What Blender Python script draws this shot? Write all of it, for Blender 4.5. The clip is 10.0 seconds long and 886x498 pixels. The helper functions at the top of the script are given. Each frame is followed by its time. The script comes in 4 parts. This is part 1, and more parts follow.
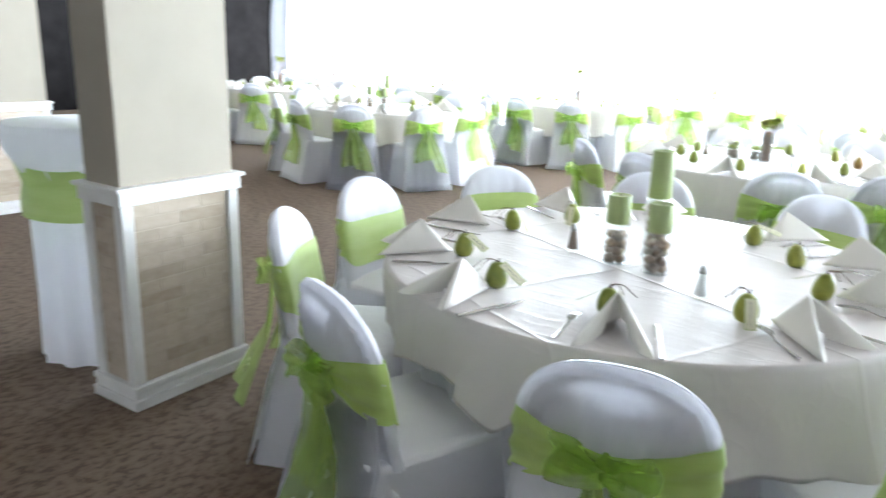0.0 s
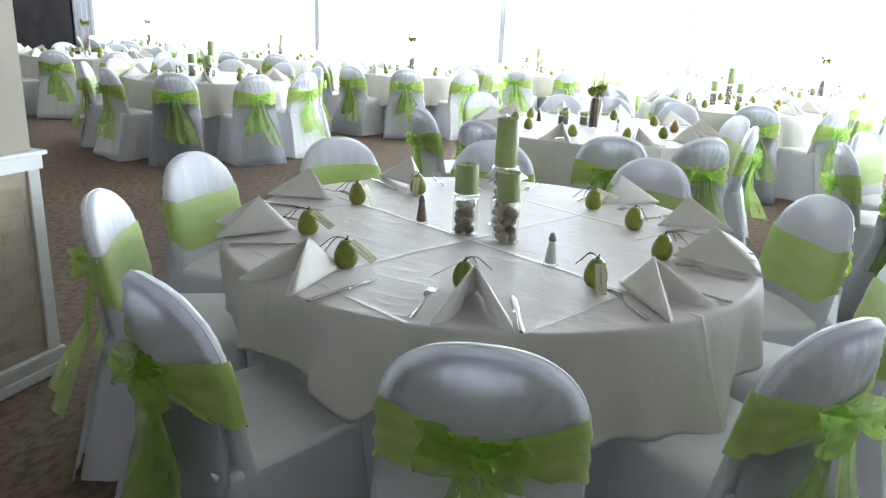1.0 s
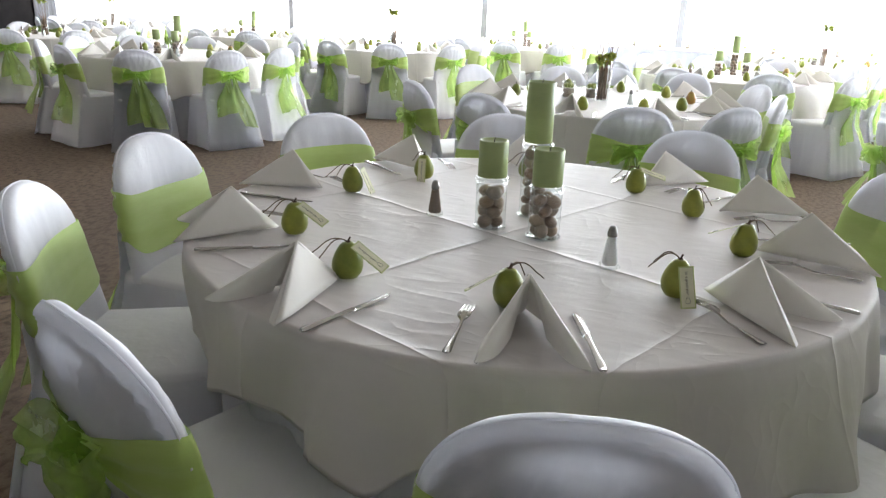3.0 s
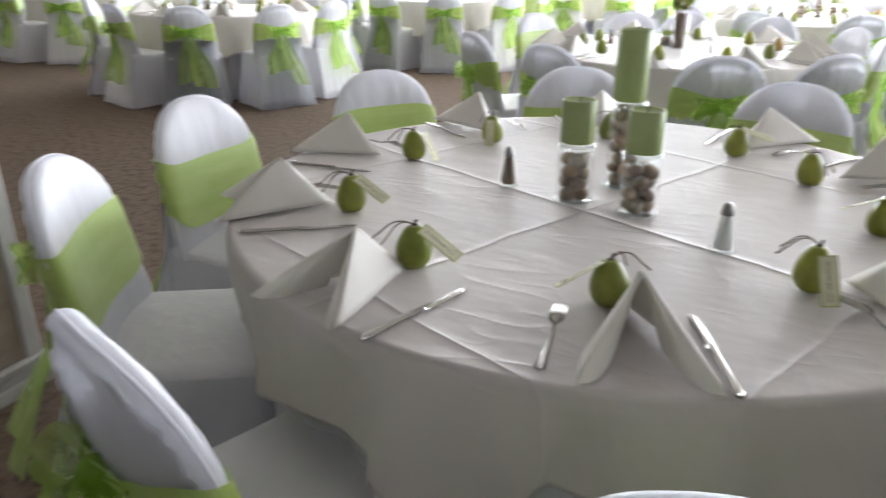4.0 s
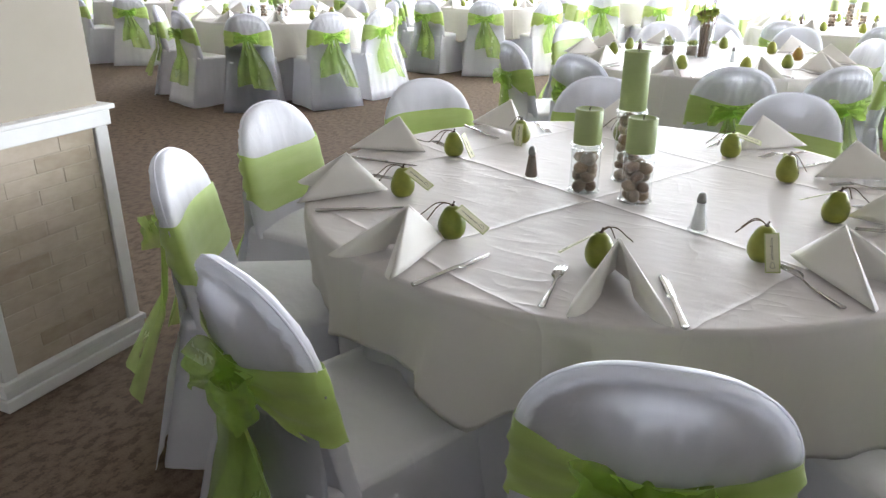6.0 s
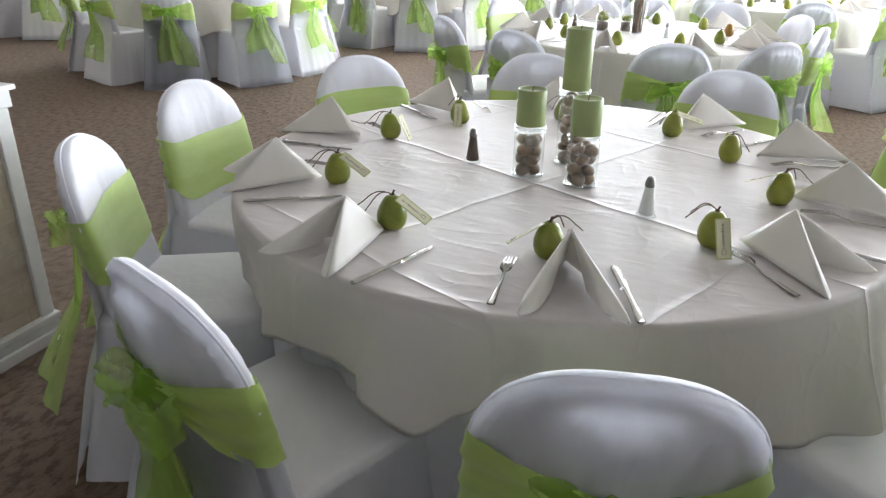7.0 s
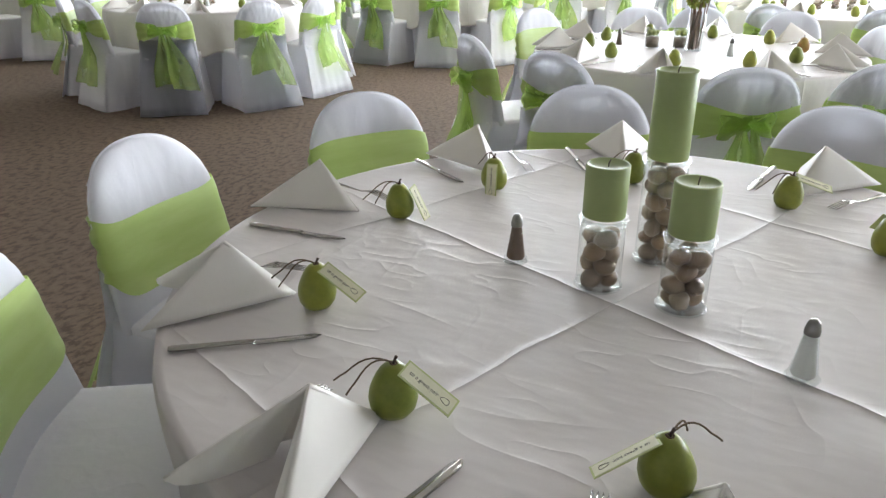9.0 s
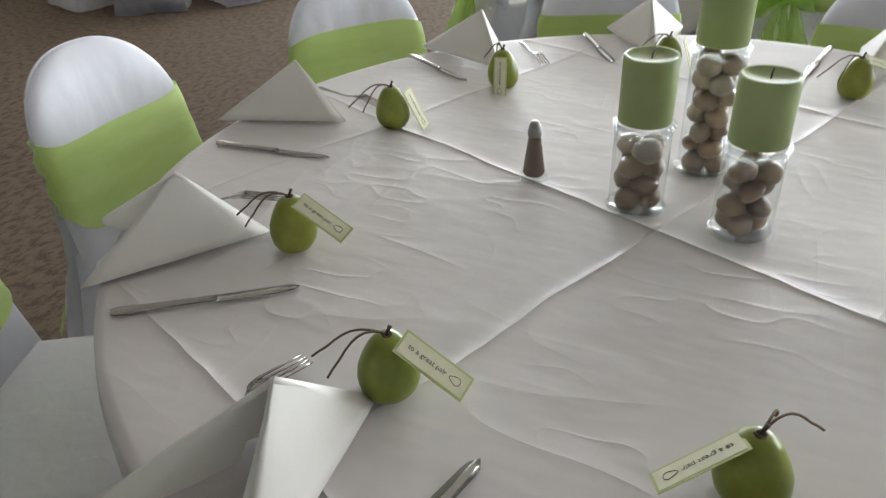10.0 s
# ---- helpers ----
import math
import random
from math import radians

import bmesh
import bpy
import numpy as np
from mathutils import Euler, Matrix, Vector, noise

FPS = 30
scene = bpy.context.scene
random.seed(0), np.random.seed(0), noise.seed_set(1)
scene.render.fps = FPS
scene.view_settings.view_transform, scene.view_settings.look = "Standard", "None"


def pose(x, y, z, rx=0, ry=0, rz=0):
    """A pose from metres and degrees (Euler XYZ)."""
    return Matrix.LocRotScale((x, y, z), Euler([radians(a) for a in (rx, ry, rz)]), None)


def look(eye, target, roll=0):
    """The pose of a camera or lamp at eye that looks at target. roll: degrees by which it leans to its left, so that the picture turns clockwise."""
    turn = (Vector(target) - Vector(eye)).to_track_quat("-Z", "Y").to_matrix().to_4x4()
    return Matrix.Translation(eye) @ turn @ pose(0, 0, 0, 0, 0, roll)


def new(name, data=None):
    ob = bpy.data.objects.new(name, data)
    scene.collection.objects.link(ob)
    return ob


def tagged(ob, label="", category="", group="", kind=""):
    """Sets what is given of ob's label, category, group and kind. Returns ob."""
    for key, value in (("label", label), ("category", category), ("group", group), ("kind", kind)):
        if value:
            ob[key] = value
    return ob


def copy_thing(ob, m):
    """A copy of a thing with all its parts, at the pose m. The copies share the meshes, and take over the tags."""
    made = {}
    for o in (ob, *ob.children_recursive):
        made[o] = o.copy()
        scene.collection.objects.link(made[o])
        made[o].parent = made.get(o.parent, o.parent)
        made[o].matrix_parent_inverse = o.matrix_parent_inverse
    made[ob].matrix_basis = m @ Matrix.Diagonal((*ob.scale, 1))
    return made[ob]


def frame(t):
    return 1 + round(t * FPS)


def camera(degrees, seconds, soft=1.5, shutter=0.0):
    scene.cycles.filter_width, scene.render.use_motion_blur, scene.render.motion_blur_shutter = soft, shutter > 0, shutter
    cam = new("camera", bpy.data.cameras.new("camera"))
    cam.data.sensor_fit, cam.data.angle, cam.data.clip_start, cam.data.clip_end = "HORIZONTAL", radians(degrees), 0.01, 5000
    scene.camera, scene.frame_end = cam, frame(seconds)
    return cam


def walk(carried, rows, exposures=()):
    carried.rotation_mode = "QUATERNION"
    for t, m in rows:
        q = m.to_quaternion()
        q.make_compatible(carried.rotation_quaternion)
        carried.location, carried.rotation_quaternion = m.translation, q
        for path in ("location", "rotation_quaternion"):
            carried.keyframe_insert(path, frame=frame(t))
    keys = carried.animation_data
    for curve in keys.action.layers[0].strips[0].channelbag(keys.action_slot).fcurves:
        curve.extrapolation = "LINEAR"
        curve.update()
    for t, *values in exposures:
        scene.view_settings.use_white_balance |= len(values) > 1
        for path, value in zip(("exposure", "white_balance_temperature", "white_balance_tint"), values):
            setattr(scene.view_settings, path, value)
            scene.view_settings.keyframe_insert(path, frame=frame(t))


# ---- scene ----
from math import sin, cos, pi, atan2, hypot

cam = camera(62.97, 10.0, soft=1.3, shutter=0.35)
PATH = [
    (0, (0.825, -2.288, 1.463), (-0.343, -0.754, 0.93), 2.0),
    (0.5, (0.821, -2.276, 1.471), (-0.027, -0.562, 0.886), 1.9),
    (1, (0.738, -2.201, 1.446), (-0.039, -0.457, 0.853), 2.8),
    (1.5, (0.54, -1.938, 1.367), (-0.177, -0.166, 0.782), 4.5),
    (2, (0.455, -1.818, 1.337), (-0.313, -0.075, 0.728), 2.8),
    (2.5, (0.445, -1.824, 1.34), (-0.305, -0.072, 0.733), 2.3),
    (3.8, (0.328, -1.65, 1.326), (-0.359, 0.073, 0.579), 1.9),
    (4, (0.29, -1.603, 1.313), (-0.54, 0.051, 0.553), 0.3),
    (4.5, (0.285, -1.62, 1.319), (-0.75, -0.088, 0.555), -0.2),
    (5, (0.394, -1.795, 1.359), (-0.643, -0.252, 0.623), -0.5),
    (5.5, (0.475, -1.956, 1.412), (-0.508, -0.378, 0.675), -0.1),
    (6, (0.48, -1.941, 1.407), (-0.443, -0.338, 0.648), 0.2),
    (6.2, (0.474, -1.935, 1.407), (-0.412, -0.32, 0.627), 0.5),
    (7.3, (0.388, -1.769, 1.399), (-0.351, -0.101, 0.578), 1.1),
    (7.5, (0.367, -1.696, 1.406), (-0.398, -0.035, 0.596), 0.8),
    (8, (0.309, -1.53, 1.414), (-0.506, 0.131, 0.655), 0.6),
    (8.5, (0.193, -1.359, 1.404), (-0.654, 0.286, 0.645), -0.8),
    (9, (0.114, -1.227, 1.381), (-0.702, 0.414, 0.579), -0.1),
    (9.5, (0.065, -1.102, 1.346), (-0.759, 0.47, 0.424), 0.7),
    (10, (0.009, -1.009, 1.321), (-0.765, 0.499, 0.26), -2.6),
]
EXPO = [(0.0, 1.39, 6000, 6), (0.3, 1.24, 6000, 5), (0.6, 0.87, 6000, 4), (1.0, 0.59, 6050, 4), (2.5, 0.37, 6520, 8), (4.5, 0.59, 6500, 12), (6.0, 0.77, 6450, 11),
        (8.0, 0.69, 6380, 10), (8.6, 0.49, 6420, 10), (9.2, 0.47, 6500, 9), (10.0, 0.41, 6560, 8)]
walk(cam, [(t, look(eye, target, roll)) for t, eye, target, roll in PATH], EXPO)

# ---------------------------------------------------------------- light
world = bpy.data.worlds.new("sky")
scene.world = world
world.use_nodes = True
wn = world.node_tree.nodes
sky = wn.new("ShaderNodeTexSky")
sky.sky_type, sky.sun_disc = "NISHITA", False
sky.sun_elevation, sky.sun_rotation = radians(52), radians(200)
world.node_tree.links.new(sky.outputs[0], wn["Background"].inputs[0])
wn["Background"].inputs[1].default_value = 0.12

sun = new("sun", bpy.data.lights.new("sun", "SUN"))
sun.data.energy, sun.data.angle, sun.data.color = 2.0, radians(0.5), (1, 0.95, 0.88)
sun.matrix_world = look((0, -20, 25), (0, 0, 0))


def window_light(name, eye, target, w, h, power, color):
    d = bpy.data.lights.new(name, "AREA")
    d.shape, d.size, d.size_y, d.energy, d.color = "RECTANGLE", w, h, power, color
    ob = new(name, d)
    ob.matrix_world = look(eye, target)
    return ob


DAY = (0.84, 0.915, 1.0)
window_light("daylight_far", (-2.9, 12.75, 1.75), (-2.9, 0, 1.75), 16.6, 2.7, 2900, DAY)
window_light("daylight_side", (6.75, 8.4, 1.75), (0, 8.4, 1.75), 7.8, 2.5, 1000, DAY)

# ---------------------------------------------------------------- materials


class Mat:
    """A small builder round one node material."""

    def __init__(self, name, color, rough=0.6, metal=0.0):
        self.m = bpy.data.materials.new(name)
        self.m.use_nodes = True
        self.t = self.m.node_tree
        self.b = self.t.nodes["Principled BSDF"]
        self.out = self.t.nodes["Material Output"]
        self.b.inputs["Base Color"].default_value = (*color, 1)
        self.b.inputs["Roughness"].default_value = rough
        self.b.inputs["Metallic"].default_value = metal
        self.coord = self.t.nodes.new("ShaderNodeTexCoord")
        self.vec = self.coord.outputs["Object"]

    def node(self, kind):
        return self.t.nodes.new(kind)

    def link(self, a, b):
        self.t.links.new(a, b)

    def noise(self, scale, detail=4.0, stretch=(1, 1, 1), rough=0.55):
        mp, n = self.node("ShaderNodeMapping"), self.node("ShaderNodeTexNoise")
        mp.inputs["Scale"].default_value = stretch
        self.link(self.vec, mp.inputs[0])
        self.link(mp.outputs[0], n.inputs["Vector"])
        n.inputs["Scale"].default_value, n.inputs["Detail"].default_value = scale, detail
        n.inputs["Roughness"].default_value = rough
        return n.outputs["Fac"]

    def ramp(self, fac, stops):
        r = self.node("ShaderNodeValToRGB")
        e = r.color_ramp.elements
        while len(e) < len(stops):
            e.new(0.5)
        for el, (p, c) in zip(e, stops):
            el.position, el.color = p, (*c, 1)
        self.link(fac, r.inputs[0])
        return r.outputs[0]

    def paint(self, col):
        self.link(col, self.b.inputs["Base Color"])
        return self

    def mixc(self, fac, a, b, mode="MIX"):
        n = self.node("ShaderNodeMix")
        n.data_type, n.blend_type = "RGBA", mode
        for sock, v in ((n.inputs[0], fac), (n.inputs[6], a), (n.inputs[7], b)):
            if isinstance(v, (int, float)):
                sock.default_value = v
            elif isinstance(v, tuple):
                sock.default_value = (*v, 1)
            else:
                self.link(v, sock)
        return n.outputs[2]

    def math(self, op, a, b=0.0, c=0.0):
        n = self.node("ShaderNodeMath")
        n.operation = op
        for sock, v in zip(n.inputs, (a, b, c)):
            if isinstance(v, (int, float)):
                sock.default_value = v
            else:
                self.link(v, sock)
        return n.outputs[0]

    def bump(self, height, strength=0.3, dist=0.002):
        n = self.node("ShaderNodeBump")
        n.inputs["Strength"].default_value, n.inputs["Distance"].default_value = strength, dist
        self.link(height, n.inputs["Height"])
        old = self.b.inputs["Normal"]
        if old.is_linked:
            self.link(old.links[0].from_socket, n.inputs["Normal"])
        self.link(n.outputs[0], old)
        return self

    def see_through(self, transparent, translucent, color):
        """Thin cloth: some light goes straight through, some is scattered through."""
        tl, tp = self.node("ShaderNodeBsdfTranslucent"), self.node("ShaderNodeBsdfTransparent")
        tl.inputs[0].default_value = (*color, 1)
        tp.inputs[0].default_value = (*[min(1, c * 0.6 + 0.4) for c in color], 1)
        m1, m2 = self.node("ShaderNodeMixShader"), self.node("ShaderNodeMixShader")
        m1.inputs[0].default_value = translucent
        if isinstance(transparent, (int, float)):
            m2.inputs[0].default_value = transparent
        else:
            self.link(transparent, m2.inputs[0])
        self.link(self.b.outputs[0], m1.inputs[1])
        self.link(tl.outputs[0], m1.inputs[2])
        self.link(m1.outputs[0], m2.inputs[1])
        self.link(tp.outputs[0], m2.inputs[2])
        self.link(m2.outputs[0], self.out.inputs[0])
        return self


def weave(mat, scale=900):
    return mat.bump(mat.noise(scale, 2), 0.12, 0.0006)


M = {}
k = Mat("carpet", (0.1, 0.07, 0.05), 0.95)
leaf = k.noise(19, 3, (1.7, 1, 1), 0.6)
fine = k.noise(160, 3)
col = k.ramp(leaf, [(0.4, (0.07, 0.045, 0.03)), (0.48, (0.14, 0.094, 0.063)), (0.58, (0.182, 0.126, 0.085))])
k.paint(k.mixc(0.28, col, k.ramp(fine, [(0.3, (0.05, 0.034, 0.024)), (0.7, (0.21, 0.147, 0.103))])))
k.bump(fine, 0.7, 0.004)
M["carpet"] = k.m

def cover_cloth(name, through_share):
    """White cover cloth; through_share: how much of the light it lets through."""
    k = Mat(name, (0.8, 0.79, 0.83), 0.46)
    k.b.inputs["Sheen Weight"].default_value = 0.3
    k.paint(k.ramp(k.noise(3, 3), [(0.3, (0.8, 0.785, 0.81)), (0.7, (0.86, 0.845, 0.87))]))
    k.bump(k.noise(9, 2, (1.3, 1.3, 0.4)), 0.35, 0.012)
    k.bump(k.noise(30, 2, (1.6, 1.6, 0.14)), 0.24, 0.004)
    weave(k)
    for sc, st, amp in ((5.0, (1, 1, 0.45), 0.22), (9.0, (0.7, 0.7, 1.4), 0.12)):
        wander = k.math("ABSOLUTE", k.math("ADD", k.noise(sc, 2.0, st, 0.45), -0.5))
        k.bump(k.math("POWER", 2.718, k.math("MULTIPLY", wander, -22.0)), amp, 0.004)
    k.see_through(0.0, through_share, (0.9, 0.915, 0.97))
    return k.m


M["cover"] = cover_cloth("chair_cover_cloth", 0.45)
M["seat_cover"] = cover_cloth("padded_seat_cloth", 0.12)
M["skirt_cover"] = cover_cloth("skirt_cloth", 0.36)

k = Mat("organza", (0.36, 0.62, 0.075), 0.38)
k.b.inputs["Sheen Weight"].default_value = 0.4
w = k.noise(6, 4, (3, 3, 0.6))
k.paint(k.ramp(w, [(0.3, (0.36, 0.5, 0.09)), (0.7, (0.57, 0.7, 0.23))]))
k.bump(k.noise(30, 3, (1, 1, 0.3)), 0.4, 0.004)
k.see_through(k.math("MULTIPLY_ADD", w, 0.45, 0.42), 0.62, (0.7, 0.9, 0.32))
M["sash"] = k.m

k = Mat("satin_band", (0.42, 0.68, 0.1), 0.36)
k.b.inputs["Sheen Weight"].default_value = 0.4
w = k.noise(7, 3, (0.6, 0.6, 3))
k.paint(k.ramp(w, [(0.3, (0.46, 0.61, 0.15)), (0.7, (0.6, 0.74, 0.25))]))
k.bump(k.noise(9, 3, (0.6, 0.6, 3)), 0.4, 0.006)
k.see_through(0.1, 0.25, (0.58, 0.77, 0.24))
M["band"] = k.m

# white skirt cloth, with the shade of its backlit side in a blue-grey colour
k = Mat("shaded_skirting_cloth", (0.75, 0.75, 0.79), 0.6)
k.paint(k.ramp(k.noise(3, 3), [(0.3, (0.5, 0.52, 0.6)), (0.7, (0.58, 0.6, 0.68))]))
weave(k)
M["skirting"] = k.m

# table linen, ironed folds run along and across it
def linen_cloth(name, through_share):
    """Ivory table linen; through_share: how much of the light it lets through."""
    k = Mat(name, (0.78, 0.74, 0.68), 0.55)
    k.b.inputs["Sheen Weight"].default_value = 0.2
    k.paint(k.ramp(k.noise(2.2, 4), [(0.3, (0.585, 0.54, 0.52)), (0.7, (0.645, 0.598, 0.577))]))
    sx = k.node("ShaderNodeSeparateXYZ")
    k.link(k.coord.outputs["Object"], sx.inputs[0])
    ca, sa = cos(radians(68.4)), sin(radians(68.4))
    along = k.math("ADD", k.math("MULTIPLY", sx.outputs[0], ca), k.math("MULTIPLY", sx.outputs[1], sa))
    across = k.math("ADD", k.math("MULTIPLY", sx.outputs[0], -sa), k.math("MULTIPLY", sx.outputs[1], ca))
    wob = k.math("MULTIPLY_ADD", k.noise(5, 2), 0.03, -0.015)
    total = None
    for line, at, amp in ((across, -0.05, 1.0), (along, -0.77, 0.8), (along, -0.14, 1.0), (along, 0.468, 0.9), (across, 0.575, 0.7), (across, -0.67, 0.7)):
        d = k.math("ABSOLUTE", k.math("ADD", k.math("ADD", line, -at), wob))
        ridge = k.math("MULTIPLY", k.math("POWER", 2.718, k.math("MULTIPLY", d, -140.0)), amp)
        total = ridge if total is None else k.math("ADD", total, ridge)
    k.bump(total, 0.8, 0.005)
    # soft ripples left from folding, and patches of drag lines with smooth cloth between them
    for sc, st, amp, dist in ((7.0, (0.6, 1.5, 1), 0.3, 0.007), (16.0, (1.3, 0.6, 1), 0.4, 0.005), (30.0, (0.6, 1.4, 1), 0.3, 0.0025)):
        k.bump(k.noise(sc, 1.2, st, 0.35), amp, dist)
    for sc, st, patch, amp in ((4.2, (0.7, 2.2, 1), 2.3, 0.22), (5.4, (2.2, 0.8, 1), 3.1, 0.2), (9.5, (0.8, 1.9, 1), 4.0, 0.2)):
        wander = k.math("ABSOLUTE", k.math("ADD", k.noise(sc, 1.0, st, 0.4), -0.5))
        line = k.math("POWER", 2.718, k.math("MULTIPLY", wander, -17.0))
        where = k.math("SMOOTH_MIN", k.math("MAXIMUM", k.math("MULTIPLY_ADD", k.noise(patch, 1.0), 7.0, -3.4), 0.0), 1.0, 0.2)
        k.bump(k.math("MULTIPLY", line, where), amp, 0.0045)
    weave(k, 1200)
    if through_share:
        k.see_through(0.0, through_share, (0.86, 0.86, 0.87))
    return k.m


M["linen"] = linen_cloth("table_linen", 0)
M["linen_hanging"] = linen_cloth("hanging_linen", 0.12)

k = Mat("napkin_linen", (0.8, 0.76, 0.71), 0.6)
k.paint(k.ramp(k.noise(8, 3), [(0.3, (0.8, 0.765, 0.72)), (0.7, (0.85, 0.82, 0.775))]))
k.bump(k.noise(25, 3), 0.2, 0.003)
weave(k, 1100)
k.see_through(0.0, 0.12, (0.8, 0.75, 0.68))
M["napkin"] = k.m

k = Mat("wall_paper", (0.6, 0.545, 0.45), 0.75)
k.paint(k.ramp(k.noise(2.5, 5), [(0.3, (0.315, 0.278, 0.225)), (0.7, (0.36, 0.318, 0.258))]))
k.bump(k.noise(260, 3), 0.25, 0.001)
M["wall"] = k.m

k = Mat("white_trim", (0.8, 0.79, 0.78), 0.35)
k.paint(k.ramp(k.noise(5, 5), [(0.3, (0.74, 0.73, 0.71)), (0.65, (0.83, 0.82, 0.81))]))
k.bump(k.noise(30, 3), 0.15, 0.002)
M["trim"] = k.m

k = Mat("travertine_tile", (0.4, 0.34, 0.26), 0.22)
k.vec = k.node("ShaderNodeNewGeometry").outputs["Position"]
rnd = k.node("ShaderNodeObjectInfo").outputs["Random"]
base = k.ramp(rnd, [(0.0, (0.36, 0.28, 0.195)), (0.22, (0.49, 0.41, 0.32)), (1.0, (0.58, 0.5, 0.41))])
k.paint(k.mixc(0.5, base, k.ramp(k.noise(14, 5, (1, 1, 2)), [(0.3, (0.41, 0.335, 0.255)), (0.7, (0.6, 0.525, 0.435))])))
k.bump(k.noise(60, 4), 0.2, 0.001)
M["tile"] = k.m

k = Mat("grout", (0.46, 0.395, 0.315), 0.85)
k.bump(k.noise(200, 2), 0.3, 0.001)
M["grout"] = k.m

k = Mat("plaster_white", (0.75, 0.74, 0.72), 0.8)
k.paint(k.ramp(k.noise(1.5, 4), [(0.3, (0.71, 0.7, 0.68)), (0.7, (0.79, 0.78, 0.76))]))
M["plaster"] = k.m

k = Mat("ceiling_tile", (0.5, 0.47, 0.43), 0.85)
k.paint(k.ramp(k.noise(1.5, 4), [(0.3, (0.615, 0.58, 0.54)), (0.7, (0.67, 0.635, 0.595))]))
M["ceiling"] = k.m
# darkness of the unlit stage opening, put into a near-black colour
k = Mat("stage_dark", (0.03, 0.026, 0.028), 0.85)
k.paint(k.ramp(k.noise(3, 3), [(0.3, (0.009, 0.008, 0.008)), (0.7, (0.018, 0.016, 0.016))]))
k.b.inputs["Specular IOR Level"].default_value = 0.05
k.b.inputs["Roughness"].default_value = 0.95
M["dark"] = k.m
k = Mat("grey_drape", (0.3, 0.3, 0.32), 0.7)
k.bump(k.noise(8, 3, (4, 4, 0.2)), 0.4, 0.02)
M["grey_drape"] = k.m
k = Mat("padding_cloth", (0.62, 0.62, 0.64), 0.8)
M["dark_pad"] = k.m

k = Mat("candle_wax", (0.16, 0.26, 0.065), 0.42)
k.paint(k.ramp(k.noise(9, 4), [(0.3, (0.29, 0.35, 0.14)), (0.7, (0.345, 0.41, 0.18))]))
k.b.inputs["Subsurface Weight"].default_value = 0.15
k.b.inputs["Subsurface Radius"].default_value = (0.01, 0.012, 0.004)
k.bump(k.noise(45, 3), 0.12, 0.002)
M["wax"] = k.m
k = Mat("wick", (0.12, 0.1, 0.08), 0.9)
M["wick"] = k.m

k = Mat("clear_glass", (1, 1, 1), 0.03)
tp, gl, fr = k.node("ShaderNodeBsdfTransparent"), k.node("ShaderNodeBsdfGlossy"), k.node("ShaderNodeLayerWeight")
tp.inputs[0].default_value = (0.95, 0.965, 0.96, 1)
gl.inputs["Roughness"].default_value = 0.04
fr.inputs["Blend"].default_value = 0.5
mx = k.node("ShaderNodeMixShader")
k.link(k.math("MULTIPLY_ADD", k.math("POWER", fr.outputs["Facing"], 3.5), 0.6, 0.075), mx.inputs[0])
k.link(tp.outputs[0], mx.inputs[1])
k.link(gl.outputs[0], mx.inputs[2])
k.link(mx.outputs[0], k.out.inputs[0])
M["glass"] = k.m
k = Mat("window_glass", (1, 1, 1), 0.02)
tp, gl, mx = k.node("ShaderNodeBsdfTransparent"), k.node("ShaderNodeBsdfGlossy"), k.node("ShaderNodeMixShader")
tp.inputs[0].default_value = (0.985, 0.99, 0.99, 1)
gl.inputs["Roughness"].default_value = 0.02
mx.inputs[0].default_value = 0.03
k.link(tp.outputs[0], mx.inputs[1])
k.link(gl.outputs[0], mx.inputs[2])
k.link(mx.outputs[0], k.out.inputs[0])
M["pane"] = k.m

k = Mat("bright_sky", (0.9, 0.95, 1.0), 1.0)
em = k.node("ShaderNodeEmission")
em.inputs[0].default_value = (0.93, 0.965, 1.0, 1)
em.inputs[1].default_value = 5.0
k.link(em.outputs[0], k.out.inputs[0])
M["bright_sky"] = k.m

k = Mat("river_stone", (0.25, 0.2, 0.16), 0.35)
rnd = k.node("ShaderNodeObjectInfo").outputs["Random"]
base = k.ramp(rnd, [(0.0, (0.12, 0.07, 0.05)), (0.2, (0.26, 0.16, 0.1)), (0.42, (0.42, 0.29, 0.18)), (0.62, (0.34, 0.31, 0.27)), (0.8, (0.3, 0.22, 0.16)), (1.0, (0.6, 0.49, 0.36))])
k.paint(k.mixc(0.45, base, k.ramp(k.noise(30, 5), [(0.3, (0.11, 0.065, 0.042)), (0.7, (0.4, 0.285, 0.185))])))
k.bump(k.noise(80, 3), 0.2, 0.001)
M["stone"] = k.m

k = Mat("pear_skin", (0.2, 0.28, 0.03), 0.36)
rnd = k.node("ShaderNodeObjectInfo").outputs["Random"]
base = k.ramp(rnd, [(0.0, (0.15, 0.185, 0.022)), (0.5, (0.2, 0.235, 0.028)), (1.0, (0.36, 0.35, 0.05))])
k.paint(k.mixc(0.5, base, k.ramp(k.noise(35, 5), [(0.3, (0.12, 0.15, 0.018)), (0.68, (0.28, 0.3, 0.045)), (0.78, (0.18, 0.13, 0.035))])))
k.bump(k.noise(150, 3), 0.12, 0.001)
M["pear"] = k.m
k = Mat("red_pear_skin", (0.32, 0.2, 0.04), 0.38)
k.paint(k.ramp(k.noise(25, 4), [(0.35, (0.3, 0.14, 0.03)), (0.65, (0.36, 0.27, 0.05))]))
M["pear_ripe"] = k.m
k = Mat("stem_bark", (0.07, 0.045, 0.03), 0.8)
M["stem"] = k.m
k = Mat("jute_twine", (0.12, 0.08, 0.045), 0.9)
